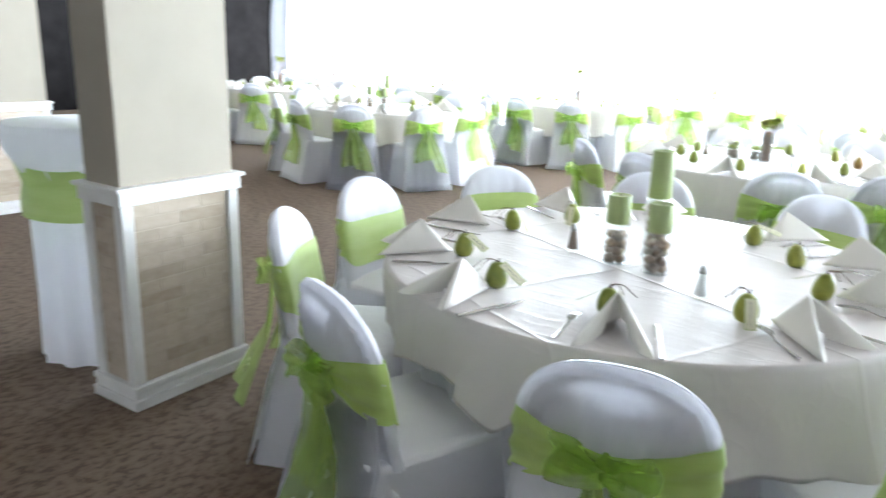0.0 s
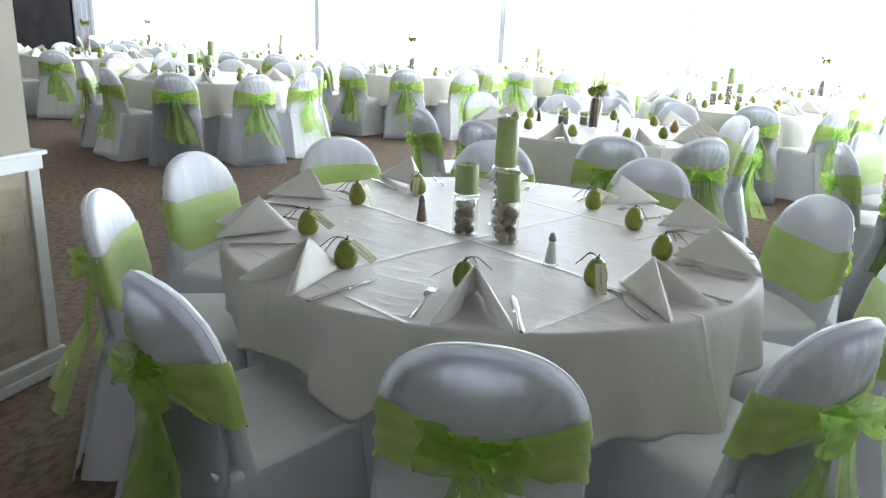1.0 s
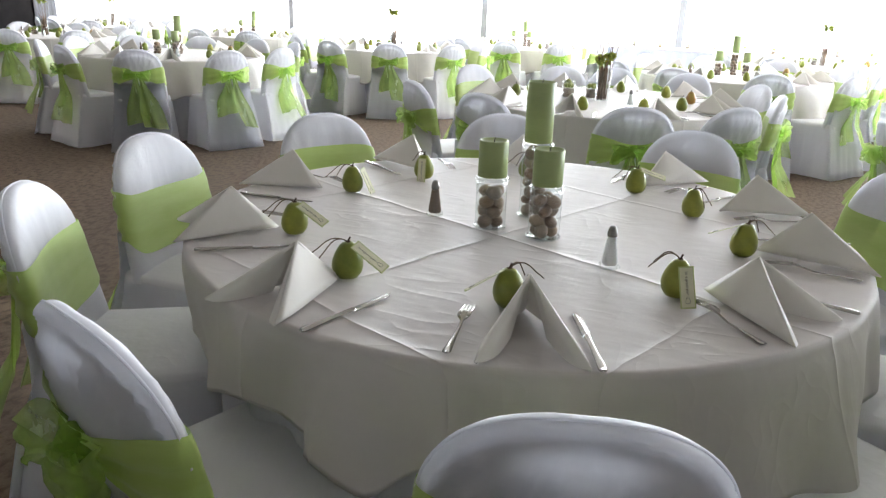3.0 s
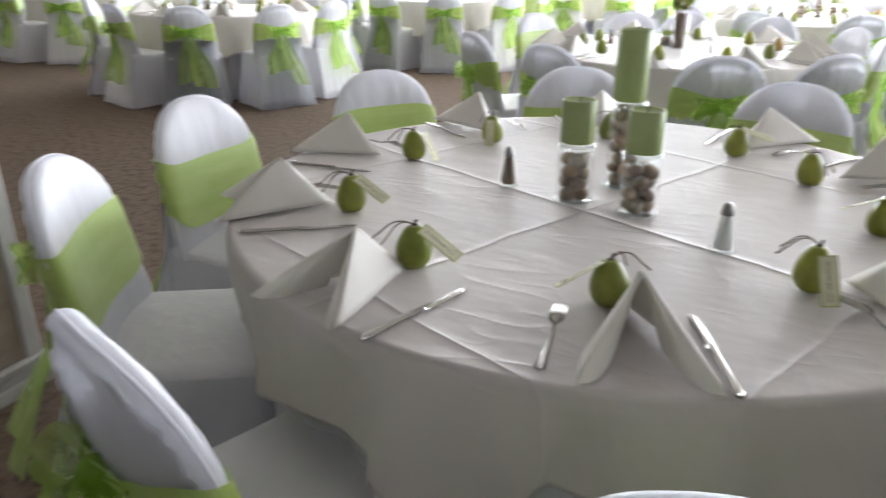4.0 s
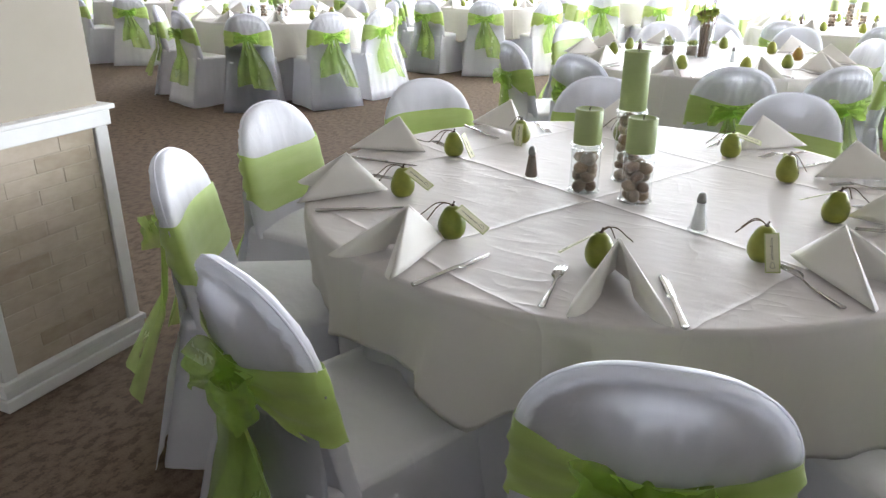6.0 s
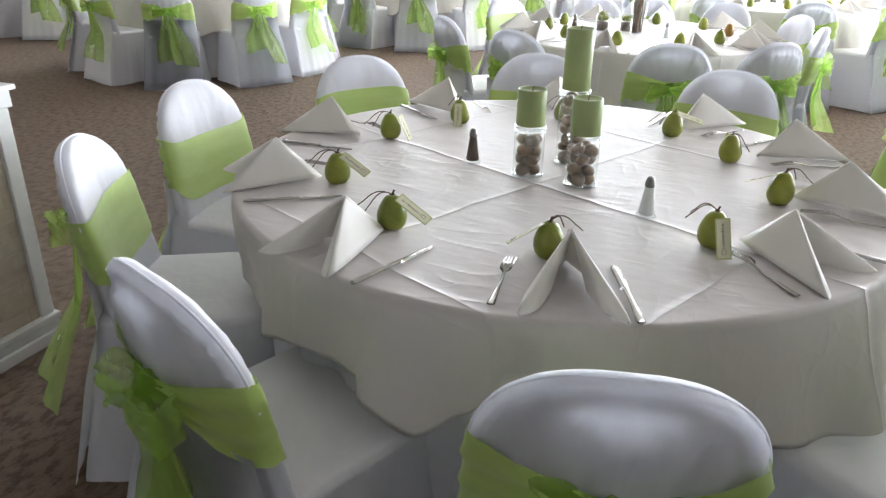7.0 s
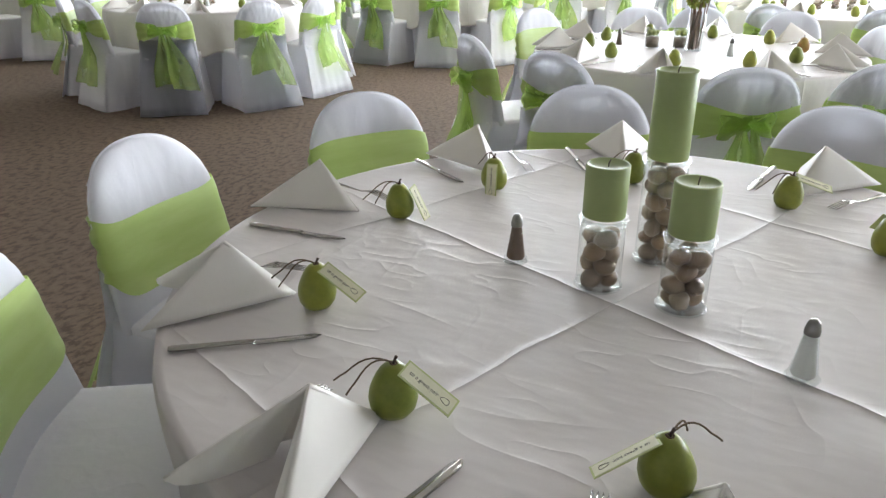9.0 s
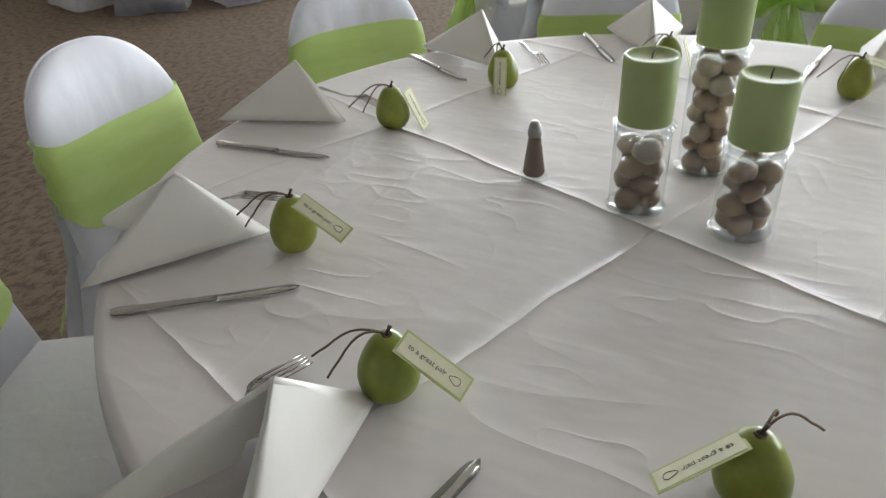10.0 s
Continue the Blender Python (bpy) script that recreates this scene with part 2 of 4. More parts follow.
k.bump(k.noise(600, 2), 0.6, 0.001)
M["twine"] = k.m
k = Mat("tag_paper", (0.72, 0.7, 0.5), 0.7)
k.paint(k.ramp(k.noise(60, 3), [(0.3, (0.68, 0.66, 0.47)), (0.7, (0.76, 0.74, 0.55))]))
M["tag"] = k.m
k = Mat("tag_green_card", (0.5, 0.54, 0.24), 0.7)
M["tag_edge"] = k.m
k = Mat("ink", (0.06, 0.055, 0.05), 0.8)
M["ink"] = k.m

k = Mat("stainless_steel", (0.42, 0.4, 0.375), 0.2, 1.0)
k.bump(k.noise(300, 2, (1, 8, 1)), 0.08, 0.0005)
M["steel"] = k.m
k = Mat("shaker_steel", (0.27, 0.26, 0.25), 0.28, 1.0)
M["cap_steel"] = k.m
k = Mat("ground_pepper", (0.17, 0.11, 0.075), 0.9)
k.bump(k.noise(700, 2), 0.6, 0.001)
M["pepper"] = k.m
k = Mat("table_salt", (0.9, 0.9, 0.9), 0.8)
k.bump(k.noise(700, 2), 0.5, 0.001)
M["salt"] = k.m
k = Mat("window_frame_paint", (0.62, 0.63, 0.66), 0.45)
k.paint(k.ramp(k.noise(4, 3), [(0.3, (0.24, 0.25, 0.27)), (0.7, (0.3, 0.31, 0.33))]))
M["mullion"] = k.m
k = Mat("twig_bark", (0.2, 0.115, 0.07), 0.85)
k.bump(k.noise(90, 3), 0.5, 0.002)
M["twig"] = k.m
k = Mat("bloom_green", (0.3, 0.38, 0.06), 0.7)
k.paint(k.ramp(k.noise(40, 3), [(0.3, (0.2, 0.29, 0.04)), (0.7, (0.42, 0.42, 0.08))]))
M["bloom"] = k.m

# ---------------------------------------------------------------- building helpers


def mesh_of(name, bm, material, smooth=True):
    me = bpy.data.meshes.new(name)
    bm.normal_update()
    bm.to_mesh(me)
    bm.free()
    me.materials.append(material)
    if smooth:
        me.polygons.foreach_set("use_smooth", [True] * len(me.polygons))
    return me


def part(name, bm, material, parent=None, label="", smooth=True):
    ob = new(name, mesh_of(name, bm, material, smooth))
    ob.parent = parent
    return tagged(ob, label) if label else ob


def empty(name, m=None):
    ob = new(name)
    if m is not None:
        ob.matrix_world = m
    return ob


def grid(bm, rows, close=False):
    """Faces over rows of points; close: each row runs round."""
    vs = [[bm.verts.new(p) for p in row] for row in rows]
    n = len(vs[0])
    for a, b in zip(vs, vs[1:]):
        for j in range(n if close else n - 1):
            q = [a[j], a[(j + 1) % n], b[(j + 1) % n], b[j]]
            bm.faces.new(q)
    return vs


def lathe(bm, profile, n=24, cap=True):
    rows = [[(r * cos(2 * pi * j / n), r * sin(2 * pi * j / n), z) for j in range(n)] for r, z in profile]
    vs = grid(bm, rows, True)
    if cap:
        bm.faces.new(list(reversed(vs[0])))
        bm.faces.new(vs[-1])
    return vs


def box(bm, x0, x1, y0, y1, z0, z1, bevel=0.0):
    r = bmesh.ops.create_cube(bm, size=1)
    for v in r["verts"]:
        v.co = ((x0 + x1) / 2 + v.co.x * (x1 - x0), (y0 + y1) / 2 + v.co.y * (y1 - y0), (z0 + z1) / 2 + v.co.z * (z1 - z0))
    if bevel:
        es = list({e for v in r["verts"] for e in v.link_edges})
        bmesh.ops.bevel(bm, geom=es, offset=bevel, segments=2, affect="EDGES", profile=0.5)
    return bm


def tube(bm, pts, radius, n=6):
    """A round string through points; radius may be a list."""
    pts = [Vector(p) for p in pts]
    rows = []
    for i, p in enumerate(pts):
        d = (pts[min(i + 1, len(pts) - 1)] - pts[max(i - 1, 0)]).normalized()
        side = d.cross(Vector((0.123, 0.31, 0.94)))
        side = side.normalized() if side.length > 1e-4 else Vector((1, 0, 0))
        up = d.cross(side)
        r = radius[i] if isinstance(radius, list) else radius
        rows.append([p + r * (cos(2 * pi * j / n) * side + sin(2 * pi * j / n) * up) for j in range(n)])
    vs = grid(bm, rows, True)
    bm.faces.new(list(reversed(vs[0])))
    bm.faces.new(vs[-1])


def smoothstep(a, b, x):
    t = max(0.0, min(1.0, (x - a) / (b - a)))
    return t * t * (3 - 2 * t)


# ---------------------------------------------------------------- room
FLOOR_W, FLOOR_E, FLOOR_S, FLOOR_N = -14.5, 6.5, -10.5, 12.4
bm = bmesh.new()
box(bm, FLOOR_W - 0.3, FLOOR_E + 0.3, FLOOR_S - 0.3, FLOOR_N + 0.3, -0.2, 0.0)
tagged(part("floor", bm, M["carpet"], smooth=False), "brown patterned carpet over the whole ballroom floor", "floor", kind="structure")
bm = bmesh.new()
box(bm, FLOOR_W - 0.3, FLOOR_E + 0.3, FLOOR_S - 0.3, FLOOR_N + 0.3, 3.1, 3.3)
tagged(part("ceiling", bm, M["ceiling"], smooth=False), "plain white painted ceiling", "ceiling", kind="structure")


def wall(name, x0, x1, y0, y1, z0, z1, mat, label):
    b = bmesh.new()
    box(b, x0, x1, y0, y1, z0, z1)
    return tagged(part(name, b, mat, smooth=False), label, "wall", kind="structure")


# south wall is never seen; its white and distance are set as fill bounce
wall("wall_south", FLOOR_W, FLOOR_E, FLOOR_S - 0.25, FLOOR_S, 0, 3.1, M["plaster"], "unseen wall behind the walk, made white to bounce daylight")
wall("wall_west", FLOOR_W - 0.25, FLOOR_W, FLOOR_S, FLOOR_N, 0, 3.1, M["plaster"], "white painted end wall of the ballroom")
wall("wall_north_sill", FLOOR_W, FLOOR_E, FLOOR_N, FLOOR_N + 0.2, 0, 0.4, M["plaster"], "low white wall under the window front")
wall("wall_north_head", FLOOR_W, FLOOR_E, FLOOR_N, FLOOR_N + 0.2, 2.95, 3.1, M["plaster"], "white wall strip above the window front")
wall("wall_east_sill", FLOOR_E, FLOOR_E + 0.2, FLOOR_S, FLOOR_N, 0, 0.4, M["plaster"], "low white wall under the side windows")
wall("wall_east_head", FLOOR_E, FLOOR_E + 0.2, FLOOR_S, FLOOR_N, 2.95, 3.1, M["plaster"], "white wall strip above the side windows")
wall("wall_east_end", FLOOR_E, FLOOR_E + 0.2, FLOOR_S, 4.4, 0.4, 2.95, M["plaster"], "white wall beside the side windows")


def window_front(name, at, axis, bars, lo, hi):
    """A glazed front: frame bars and one pane between each pair."""
    w = empty(name)
    tagged(w, "tall glazed window front with slim grey painted frames", "window", kind="structure")
    for b in bars:
        m = bmesh.new()
        if axis == "x":
            box(m, b - 0.065, b + 0.065, at + 0.0, at + 0.14, 0.4, 2.95, 0.006)
        else:
            box(m, at + 0.02, at + 0.14, b - 0.05, b + 0.05, 0.4, 2.95, 0.006)
        part("mullion", m, M["mullion"], w, smooth=False)
    for z0, z1, nm in ((0.4, 0.47, "bottom_rail"), (2.88, 2.95, "top_rail")):
        m = bmesh.new()
        if axis == "x":
            box(m, lo, hi, at + 0.03, at + 0.13, z0, z1)
        else:
            box(m, at + 0.03, at + 0.13, lo, hi, z0, z1)
        part(nm, m, M["mullion"], w, smooth=False)
    ends = [lo] + list(bars) + [hi]
    for a, b in zip(ends, ends[1:]):
        if b - a < 0.3:
            continue
        m = bmesh.new()
        if axis == "x":
            box(m, a + 0.05, b - 0.05, at + 0.07, at + 0.078, 0.47, 2.88)
        else:
            box(m, at + 0.07, at + 0.078, a + 0.05, b - 0.05, 0.47, 2.88)
        part("pane", m, M["pane"], w, smooth=False).visible_shadow = False


window_front("window_1", FLOOR_N, "x", [-9.22, -4.68, -0.92, 2.95], FLOOR_W, FLOOR_E)
window_front("window_2", FLOOR_E, "y", [7.0, 9.7], 4.4, FLOOR_N)

bm = bmesh.new()
box(bm, -34, 26, 16.0, 16.1, -4, 9)
tagged(part("backdrop", bm, M["bright_sky"], smooth=False), "overexposed white sky beyond the far windows", "backdrop", kind="structure")
bm = bmesh.new()
box(bm, 12.0, 12.1, -4, 15.9, -4, 9)
tagged(part("backdrop", bm, M["bright_sky"], smooth=False), "overexposed white sky beyond the side windows", "backdrop", kind="structure")

# stage opening in the west wall: near-black sheet for its darkness, drape drawn to its side
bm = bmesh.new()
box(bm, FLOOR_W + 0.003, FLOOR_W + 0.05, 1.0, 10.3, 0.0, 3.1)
tagged(part("stage_curtain", bm, M["dark"], smooth=False), "near-black sheet standing in for the dark of the stage opening", "curtain")
bm = bmesh.new()
grid(bm, [[(FLOOR_W + 0.1 + 0.05 * sin(j * 1.9), 10.15 + 0.045 * j + 0.12 * smoothstep(1.8, 3.1, z), z) for j in range(14)] for z in np.linspace(0.02, 3.1, 14)])
bmesh.ops.solidify(bm, geom=bm.faces[:], thickness=0.01)
tagged(part("drape", bm, M["grey_drape"]), "grey gathered drape tied beside the stage", "curtain")


def pillar(name, x0, x1, y0, y1, faces):
    """A papered square pillar: tiled dado in white trim, capped, on a stepped baseboard."""
    p = empty(name)
    tagged(p, "square beige pillar with a tiled dado in white trim", "pillar", kind="structure")
    m = bmesh.new()
    box(m, x0, x1, y0, y1, 0.0, 3.1)
    part("pillar_core", m, M["wall"], p, smooth=False)
    for z0, z1, out, nm in ((0.0, 0.045, 0.032, "baseboard"), (0.045, 0.078, 0.024, "baseboard"), (0.078, 0.104, 0.03, "baseboard"),
                            (0.845, 0.9, 0.026, "dado_cap"), (0.9, 0.918, 0.04, "dado_cap")):
        m = bmesh.new()
        box(m, x0 - out, x1 + out, y0 - out, y1 + out, z0 + 0.001, z1, 0.004)
        part(nm, m, M["trim"], p, smooth=False)
    for cx, sx_ in ((x0, -1), (x1, 1)):
        for cy, sy_ in ((y0, -1), (y1, 1)):
            m = bmesh.new()
            xa, xb = sorted((cx + sx_ * 0.016, cx - sx_ * 0.036))
            ya, yb = sorted((cy + sy_ * 0.016, cy - sy_ * 0.036))
            box(m, xa, xb, ya, yb, 0.105, 0.844, 0.004)
            part("corner_trim", m, M["trim"], p, smooth=False)
    rng = random.Random(7)
    z0, z1, rows = 0.106, 0.843, 14
    h = (z1 - z0) / rows
    shared = {}
    for face in faces:
        lo, hi = (y0, y1) if face == "x" else (x0, x1)
        lo, hi = lo + 0.038, hi - 0.038
        m = bmesh.new()
        if face == "x":
            box(m, x1 - 0.002, x1 + 0.0042, lo, hi, z0, z1)
        else:
            box(m, lo, hi, y0 - 0.0042, y0 + 0.002, z0, z1)
        part("grout_bed", m, M["grout"], p, smooth=False)
        step = (hi - lo) / 2.15
        for r in range(rows):
            cut = lo - (step * (0.0, 0.5)[r % 2]) + rng.uniform(-0.01, 0.01)
            while cut < hi - 0.02:
                a, b = max(lo, cut), min(hi, cut + step)
                cut += step
                if b - a < 0.02:
                    continue
                key = (face, round(b - a, 2))
                if key not in shared:
                    m = bmesh.new()
                    L = b - a - 0.003
                    if face == "x":
                        box(m, 0, 0.0056, -L / 2, L / 2, -h / 2 + 0.0015, h / 2 - 0.0015, 0.0012)
                    else:
                        box(m, -L / 2, L / 2, -0.0056, 0, -h / 2 + 0.0015, h / 2 - 0.0015, 0.0012)
                    shared[key] = mesh_of("tile", m, M["tile"], False)
                t = new("tile", shared[key])
                t.parent = p
                mid, zz = (a + b) / 2, z0 + (r + 0.5) * h
                t.location = (x1 + rng.uniform(-0.0002, 0.0006), mid, zz) if face == "x" else (mid, y0 + rng.uniform(-0.0006, 0.0002), zz)
    return p


pil = pillar("pillar", -2.0, -1.77, -0.9, -0.37, ("x", "y"))
pil.matrix_world = Matrix.Translation((-1.77, -0.9, 0)) @ pose(0, 0, 0, 0, 0, 4) @ Matrix.Translation((1.77, 0.9, 0))
pillar("pillar", -6.6, -5.7, -0.4, 0.62, ("x",))

# ---------------------------------------------------------------- covered chairs


HALF, SHOULDER, DOME = 0.212, 0.683, 0.206  # half width of a chair back, where its dome begins, the dome's height


def back_half(z):
    """Half the width of the chair back at a height."""
    if z < SHOULDER:
        return HALF + 0.014 * (SHOULDER - z) / 0.25
    return HALF * max(0.0, 1 - ((z - SHOULDER) / DOME) ** 2.15) ** 0.41


def back_mid(z):
    return 0.185 + (z - 0.46) * 0.17


def back_point(s, z, side, out=0.0, seed=0.0):
    """A point of the padded back: s across, side +1 behind, -1 in front."""
    w = back_half(z)
    q = s * w / HALF
    thin = max(0.0, 1 - max(0.0, (z - SHOULDER) / DOME) ** 5) ** 0.5
    t = 0.034 * max(0.0, 1 - abs(s) ** 4) ** 0.5 * (0.12 + 0.88 * thin) + 0.002 + out
    top = SHOULDER + DOME * max(0.0, 1 - min(1.0, abs(s * w) / HALF) ** 2.44) ** 0.465
    edge = min(w * (1 - abs(s)), top - z)
    if side > 0:
        # the cover sinks between the frame and the padding, and gathers towards the knot
        t -= 0.008 * smoothstep(0.012, 0.026, edge) * (1 - smoothstep(0.044, 0.06, edge)) * (1 if out == 0 else 0)
    low = smoothstep(0.45, 0.6, z) * smoothstep(0.9, 0.84, z)
    ripple = 0.0014 * sin(17 * q * (1 + 0.2 * sin(seed)) + seed) * low
    # gathers run up from the sash and fade out below the crown
    pull = smoothstep(0.66, 0.74, z) * smoothstep(0.885, 0.79, z) * (1 if out == 0 else 0)
    fan = q * (1.6 - 0.6 * smoothstep(0.7, 0.84, z))
    ripple += 0.0036 * (sin(38 * fan + 2 * seed) + 0.7 * sin(23 * fan + 5 * seed)) * pull * (1 if side > 0 else 0.35)
    return Vector((s * (w + out), back_mid(z) - 0.035 * q * q + side * t + (ripple if side > 0 else ripple * (0.6 if out == 0 else 0.2)), z))


def make_chair(seed):
    rng = random.Random(seed)
    chair = empty("banquet_chair")
    # cover over the back
    bm = bmesh.new()
    zs = list(np.linspace(0.44, SHOULDER, 6)) + [SHOULDER + DOME * sin(a) for a in np.linspace(0.15, pi / 2, 20)]
    ss = [sin(a) for a in np.linspace(-pi / 2, pi / 2, 41)]
    rows = []
    for z in zs:
        rows.append([back_point(s, z, -1, 0, seed) for s in ss] + [back_point(s, z, 1, 0, seed) for s in reversed(ss)][1:-1])
    grid(bm, rows, True)
    bmesh.ops.remove_doubles(bm, verts=bm.verts[:], dist=0.0008)
    part("back_cover", bm, M["cover"], chair)
    # padded backrest inside, with an oval grip hole under its top
    bm = bmesh.new()
    hx, hz = 0.078, 0.025
    rows = []
    for f, side in [(f, -1) for f in (0.0, 0.25, 0.6, 1.0)] + [(f, 1) for f in (1.0, 0.6, 0.25, 0.0)]:
        row = []
        for j in range(48):
            c, s = cos(2 * pi * j / 48), sin(2 * pi * j / 48)
            r0 = 1 / math.hypot(c / hx, s / hz)
            r1 = r0
            while r1 < 0.45:
                x, z = c * (r1 + 0.004), 0.838 + s * (r1 + 0.004)
                if z < 0.47 or z > 0.876 or abs(x) > back_half(z + 0.012) - 0.012:
                    break
                r1 += 0.004
            rr = r0 + (r1 - r0) * f
            x, z = c * rr, 0.838 + s * rr
            row.append((x, back_mid(z) - 0.035 * (x / HALF) ** 2 + side * 0.007, z))
        rows.append(row)
    rows.append(rows[0])
    grid(bm, rows, True)
    bmesh.ops.remove_doubles(bm, verts=bm.verts[:], dist=0.0004)
    part("backrest", bm, M["dark_pad"], chair)
    bm = bmesh.new()
    pts = [(-back_half(z) * 0.84, back_mid(z) - 0.02 * (back_half(z) / HALF) ** 2, z - 0.034) for z in zs[2:-1]]
    tube(bm, pts + [(0, back_mid(0.86), 0.866)] + [(-x, y, z) for x, y, z in reversed(pts)], 0.006, 8)
    part("back_frame", bm, M["steel"], chair)
    # seam round the edge
    bm = bmesh.new()
    pts = [(-back_half(z) - 0.0005, back_mid(z) - 0.035 * (back_half(z) / HALF) ** 2 + 0.004, z) for z in zs[5:-1]]
    pts = pts + [(0, back_mid(SHOULDER + DOME) + 0.004, SHOULDER + DOME + 0.0005)] + [(-x, y, z) for x, y, z in reversed(pts)]
    tube(bm, pts, 0.0028, 5)
    part("seam", bm, M["cover"], chair)
    # seat and skirt
    bm = bmesh.new()
    n = 96
    ph = [rng.uniform(0, 6.28) for _ in range(4)]

    def ring(k, z):
        x, y0, y1 = 0.212 + 0.046 * k, -0.215 - 0.03 * k, 0.215 + 0.1 * k
        out = []
        for j in range(n):
            a = 2 * pi * j / n
            c, s = cos(a), sin(a)
            p = 13.0
            rr = (abs(c) ** p + abs(s) ** p) ** (-1 / p)
            fold = 0.0065 * k * (sin(7 * a + ph[0]) * 0.6 + sin(13 * a + ph[1]) * 0.5 + 0.35 * sin(29 * a + ph[2]))
            out.append((c * rr * (x + fold), (y0 + y1) / 2 + s * rr * ((y1 - y0) / 2 + fold), z + 0.006 * k * sin(3 * a + ph[3])))
        return out

    rows = [[(p[0] * f, p[1] * f + (1 - f) * 0.0, p[2] + 0.012 * (1 - f * f) + 0.004 * sin(9 * p[0] + ph[0]) * f) for p in ring(0, 0.465)] for f in (0.02, 0.3, 0.6, 0.85, 0.96)]
    rows += [ring(0, 0.458), ring(0.05, 0.44)]
    vs = grid(bm, rows, True)
    bm.faces.new(list(reversed(vs[0])))
    part("seat_cover", bm, M["seat_cover"], chair)
    bm = bmesh.new()
    grid(bm, [ring(0.05, 0.44)] + [ring(k, 0.44 - 0.432 * k) for k in (0.15, 0.3, 0.5, 0.7, 0.85, 1.0)], True)
    part("skirt", bm, M["cover"], chair)
    # cloth wedge between the back and the skirt, behind
    bm = bmesh.new()
    rows = []
    for i in range(9):
        u = i / 8
        z = 0.6 - 0.59 * u
        half = 0.21 + 0.058 * u
        row = []
        for j in range(25):
            s = -1 + j / 12
            y = back_mid(max(z, 0.46)) + 0.037 - 0.035 * s * s * smoothstep(0.3, 0.6, z) + (0.11 * (1 - z / 0.46) if z < 0.46 else 0)
            y += 0.006 * u * sin(5 * s + ph[1]) + 0.003 * u * sin(17 * s + ph[2])
            row.append((s * half, y, z))
        rows.append(row)
    grid(bm, rows)
    bmesh.ops.solidify(bm, geom=bm.faces[:], thickness=0.003)
    part("skirt_back", bm, M["skirt_cover"], chair)
    # sash round the back: broad in front, gathered to the knot behind
    bm = bmesh.new()
    rows = []
    slip = (0.0, 0.028, 0.0, 0.01, -0.018)[seed]  # each sash sits a little higher or lower
    front = [(s, -1) for s in ss]
    behind = [(s, 1) for s in reversed(ss)][1:-1]
    for i in range(9):
        v = -1 + i / 4
        row = []
        for s, side in front + behind:
            g = smoothstep(1.0, 0.0, abs(s)) if side > 0 else 0.0
            if side > 0:
                zc, hh = 0.66 + 0.012 * g, 0.08 * (1 - g) + 0.03 * g
            else:
                zc, hh = 0.636 + slip + (0.024 - slip) * abs(s) ** 6, 0.1 - 0.02 * abs(s) ** 6
            pleat = 0.004 * sin(v * 8 + 3 * s + ph[0]) * (1 if side > 0 else 0.3)
            row.append(back_point(s, zc + v * hh, side, 0.005 + pleat * (0.4 if side < 0 else 1) + 0.004 * g, seed))
        rows.append(row)
    grid(bm, rows, True)
    part("sash", bm, M["band"], chair, "lime green satin sash")
    # bow
    ky, kz = back_mid(0.67) + 0.05, 0.67
    bow = bmesh.new()
    bmesh.ops.create_uvsphere(bow, u_segments=14, v_segments=10, radius=1)
    for v in bow.verts:
        w = 1 + 0.12 * sin(5 * atan2(v.co.z, v.co.x) + seed)
        v.co = (v.co.x * 0.026 * w, ky + v.co.y * 0.022 * w, kz + v.co.z * 0.032 * w)
    part("knot", bow, M["sash"], chair, "green organza knot")
    for sgn in (-1, 1):
        b = bmesh.new()
        L, droop, puff = rng.uniform(0.085, 0.115), rng.uniform(-0.02, 0.03), rng.uniform(0.03, 0.045)
        rows = []
        for i in range(21):
            u = i / 20
            a = 2 * pi * u
            x = sgn * L * (0.5 - 0.5 * cos(a)) ** 0.85
            y = ky + 0.012 + puff * sin(a) * 0.8 + 0.014
            z0 = kz - droop * (abs(x) / L) ** 1.3
            wd = 0.013 + 0.038 * (abs(x) / L) ** 0.8
            rows.append([(x + 0.012 * sin(3 * q + i), y + 0.007 * sin(q * 7 + i * 0.7 + seed), z0 + q * wd) for q in np.linspace(-1, 1, 9)])
        grid(b, rows)
        part("bow_loop", b, M["sash"], chair, "sheer green organza loop")
    for sgn in (-1, 1):
        b = bmesh.new()
        end, lean, broad = rng.uniform(0.17, 0.24) if sgn < 0 else rng.uniform(0.26, 0.42), -rng.uniform(0.07, 0.11) if sgn < 0 else rng.uniform(-0.03, 0.04), rng.uniform(0.06, 0.085)
        rows = []
        for i in range(19):
            u = i / 18
            z = kz - u * (kz - end)
            wd = 0.016 + broad * smoothstep(0, 0.75, u)
            yb = back_mid(max(z, 0.46)) + 0.052 + (0.11 * (1 - z / 0.46) if z < 0.46 else 0)
            rows.append([(lean * u * 1.4 + 0.02 * sgn + q * wd, yb + 0.012 + 0.05 * u * (1 if sgn < 0 else 0.3) + (0.4 * (q + 1) * wd * u if sgn < 0 else 0) + 0.011 * sin(q * 5.5 + 2 * u + seed + sgn) * (0.4 + u), z - 0.02 * q * u * sgn) for q in np.linspace(-1, 1, 11)])
        grid(b, rows)
        part("bow_tail", b, M["sash"], chair, "sheer green organza tail")
    return chair


CHAIR_LABEL = "banquet chair in white fitted cover with lime green organza bow"
PROTO = [make_chair(s) for s in (1, 2, 3, 4)]
for p_ in PROTO:
    tagged(p_, CHAIR_LABEL, "chair")
used_proto = set()
chair_n = [0]


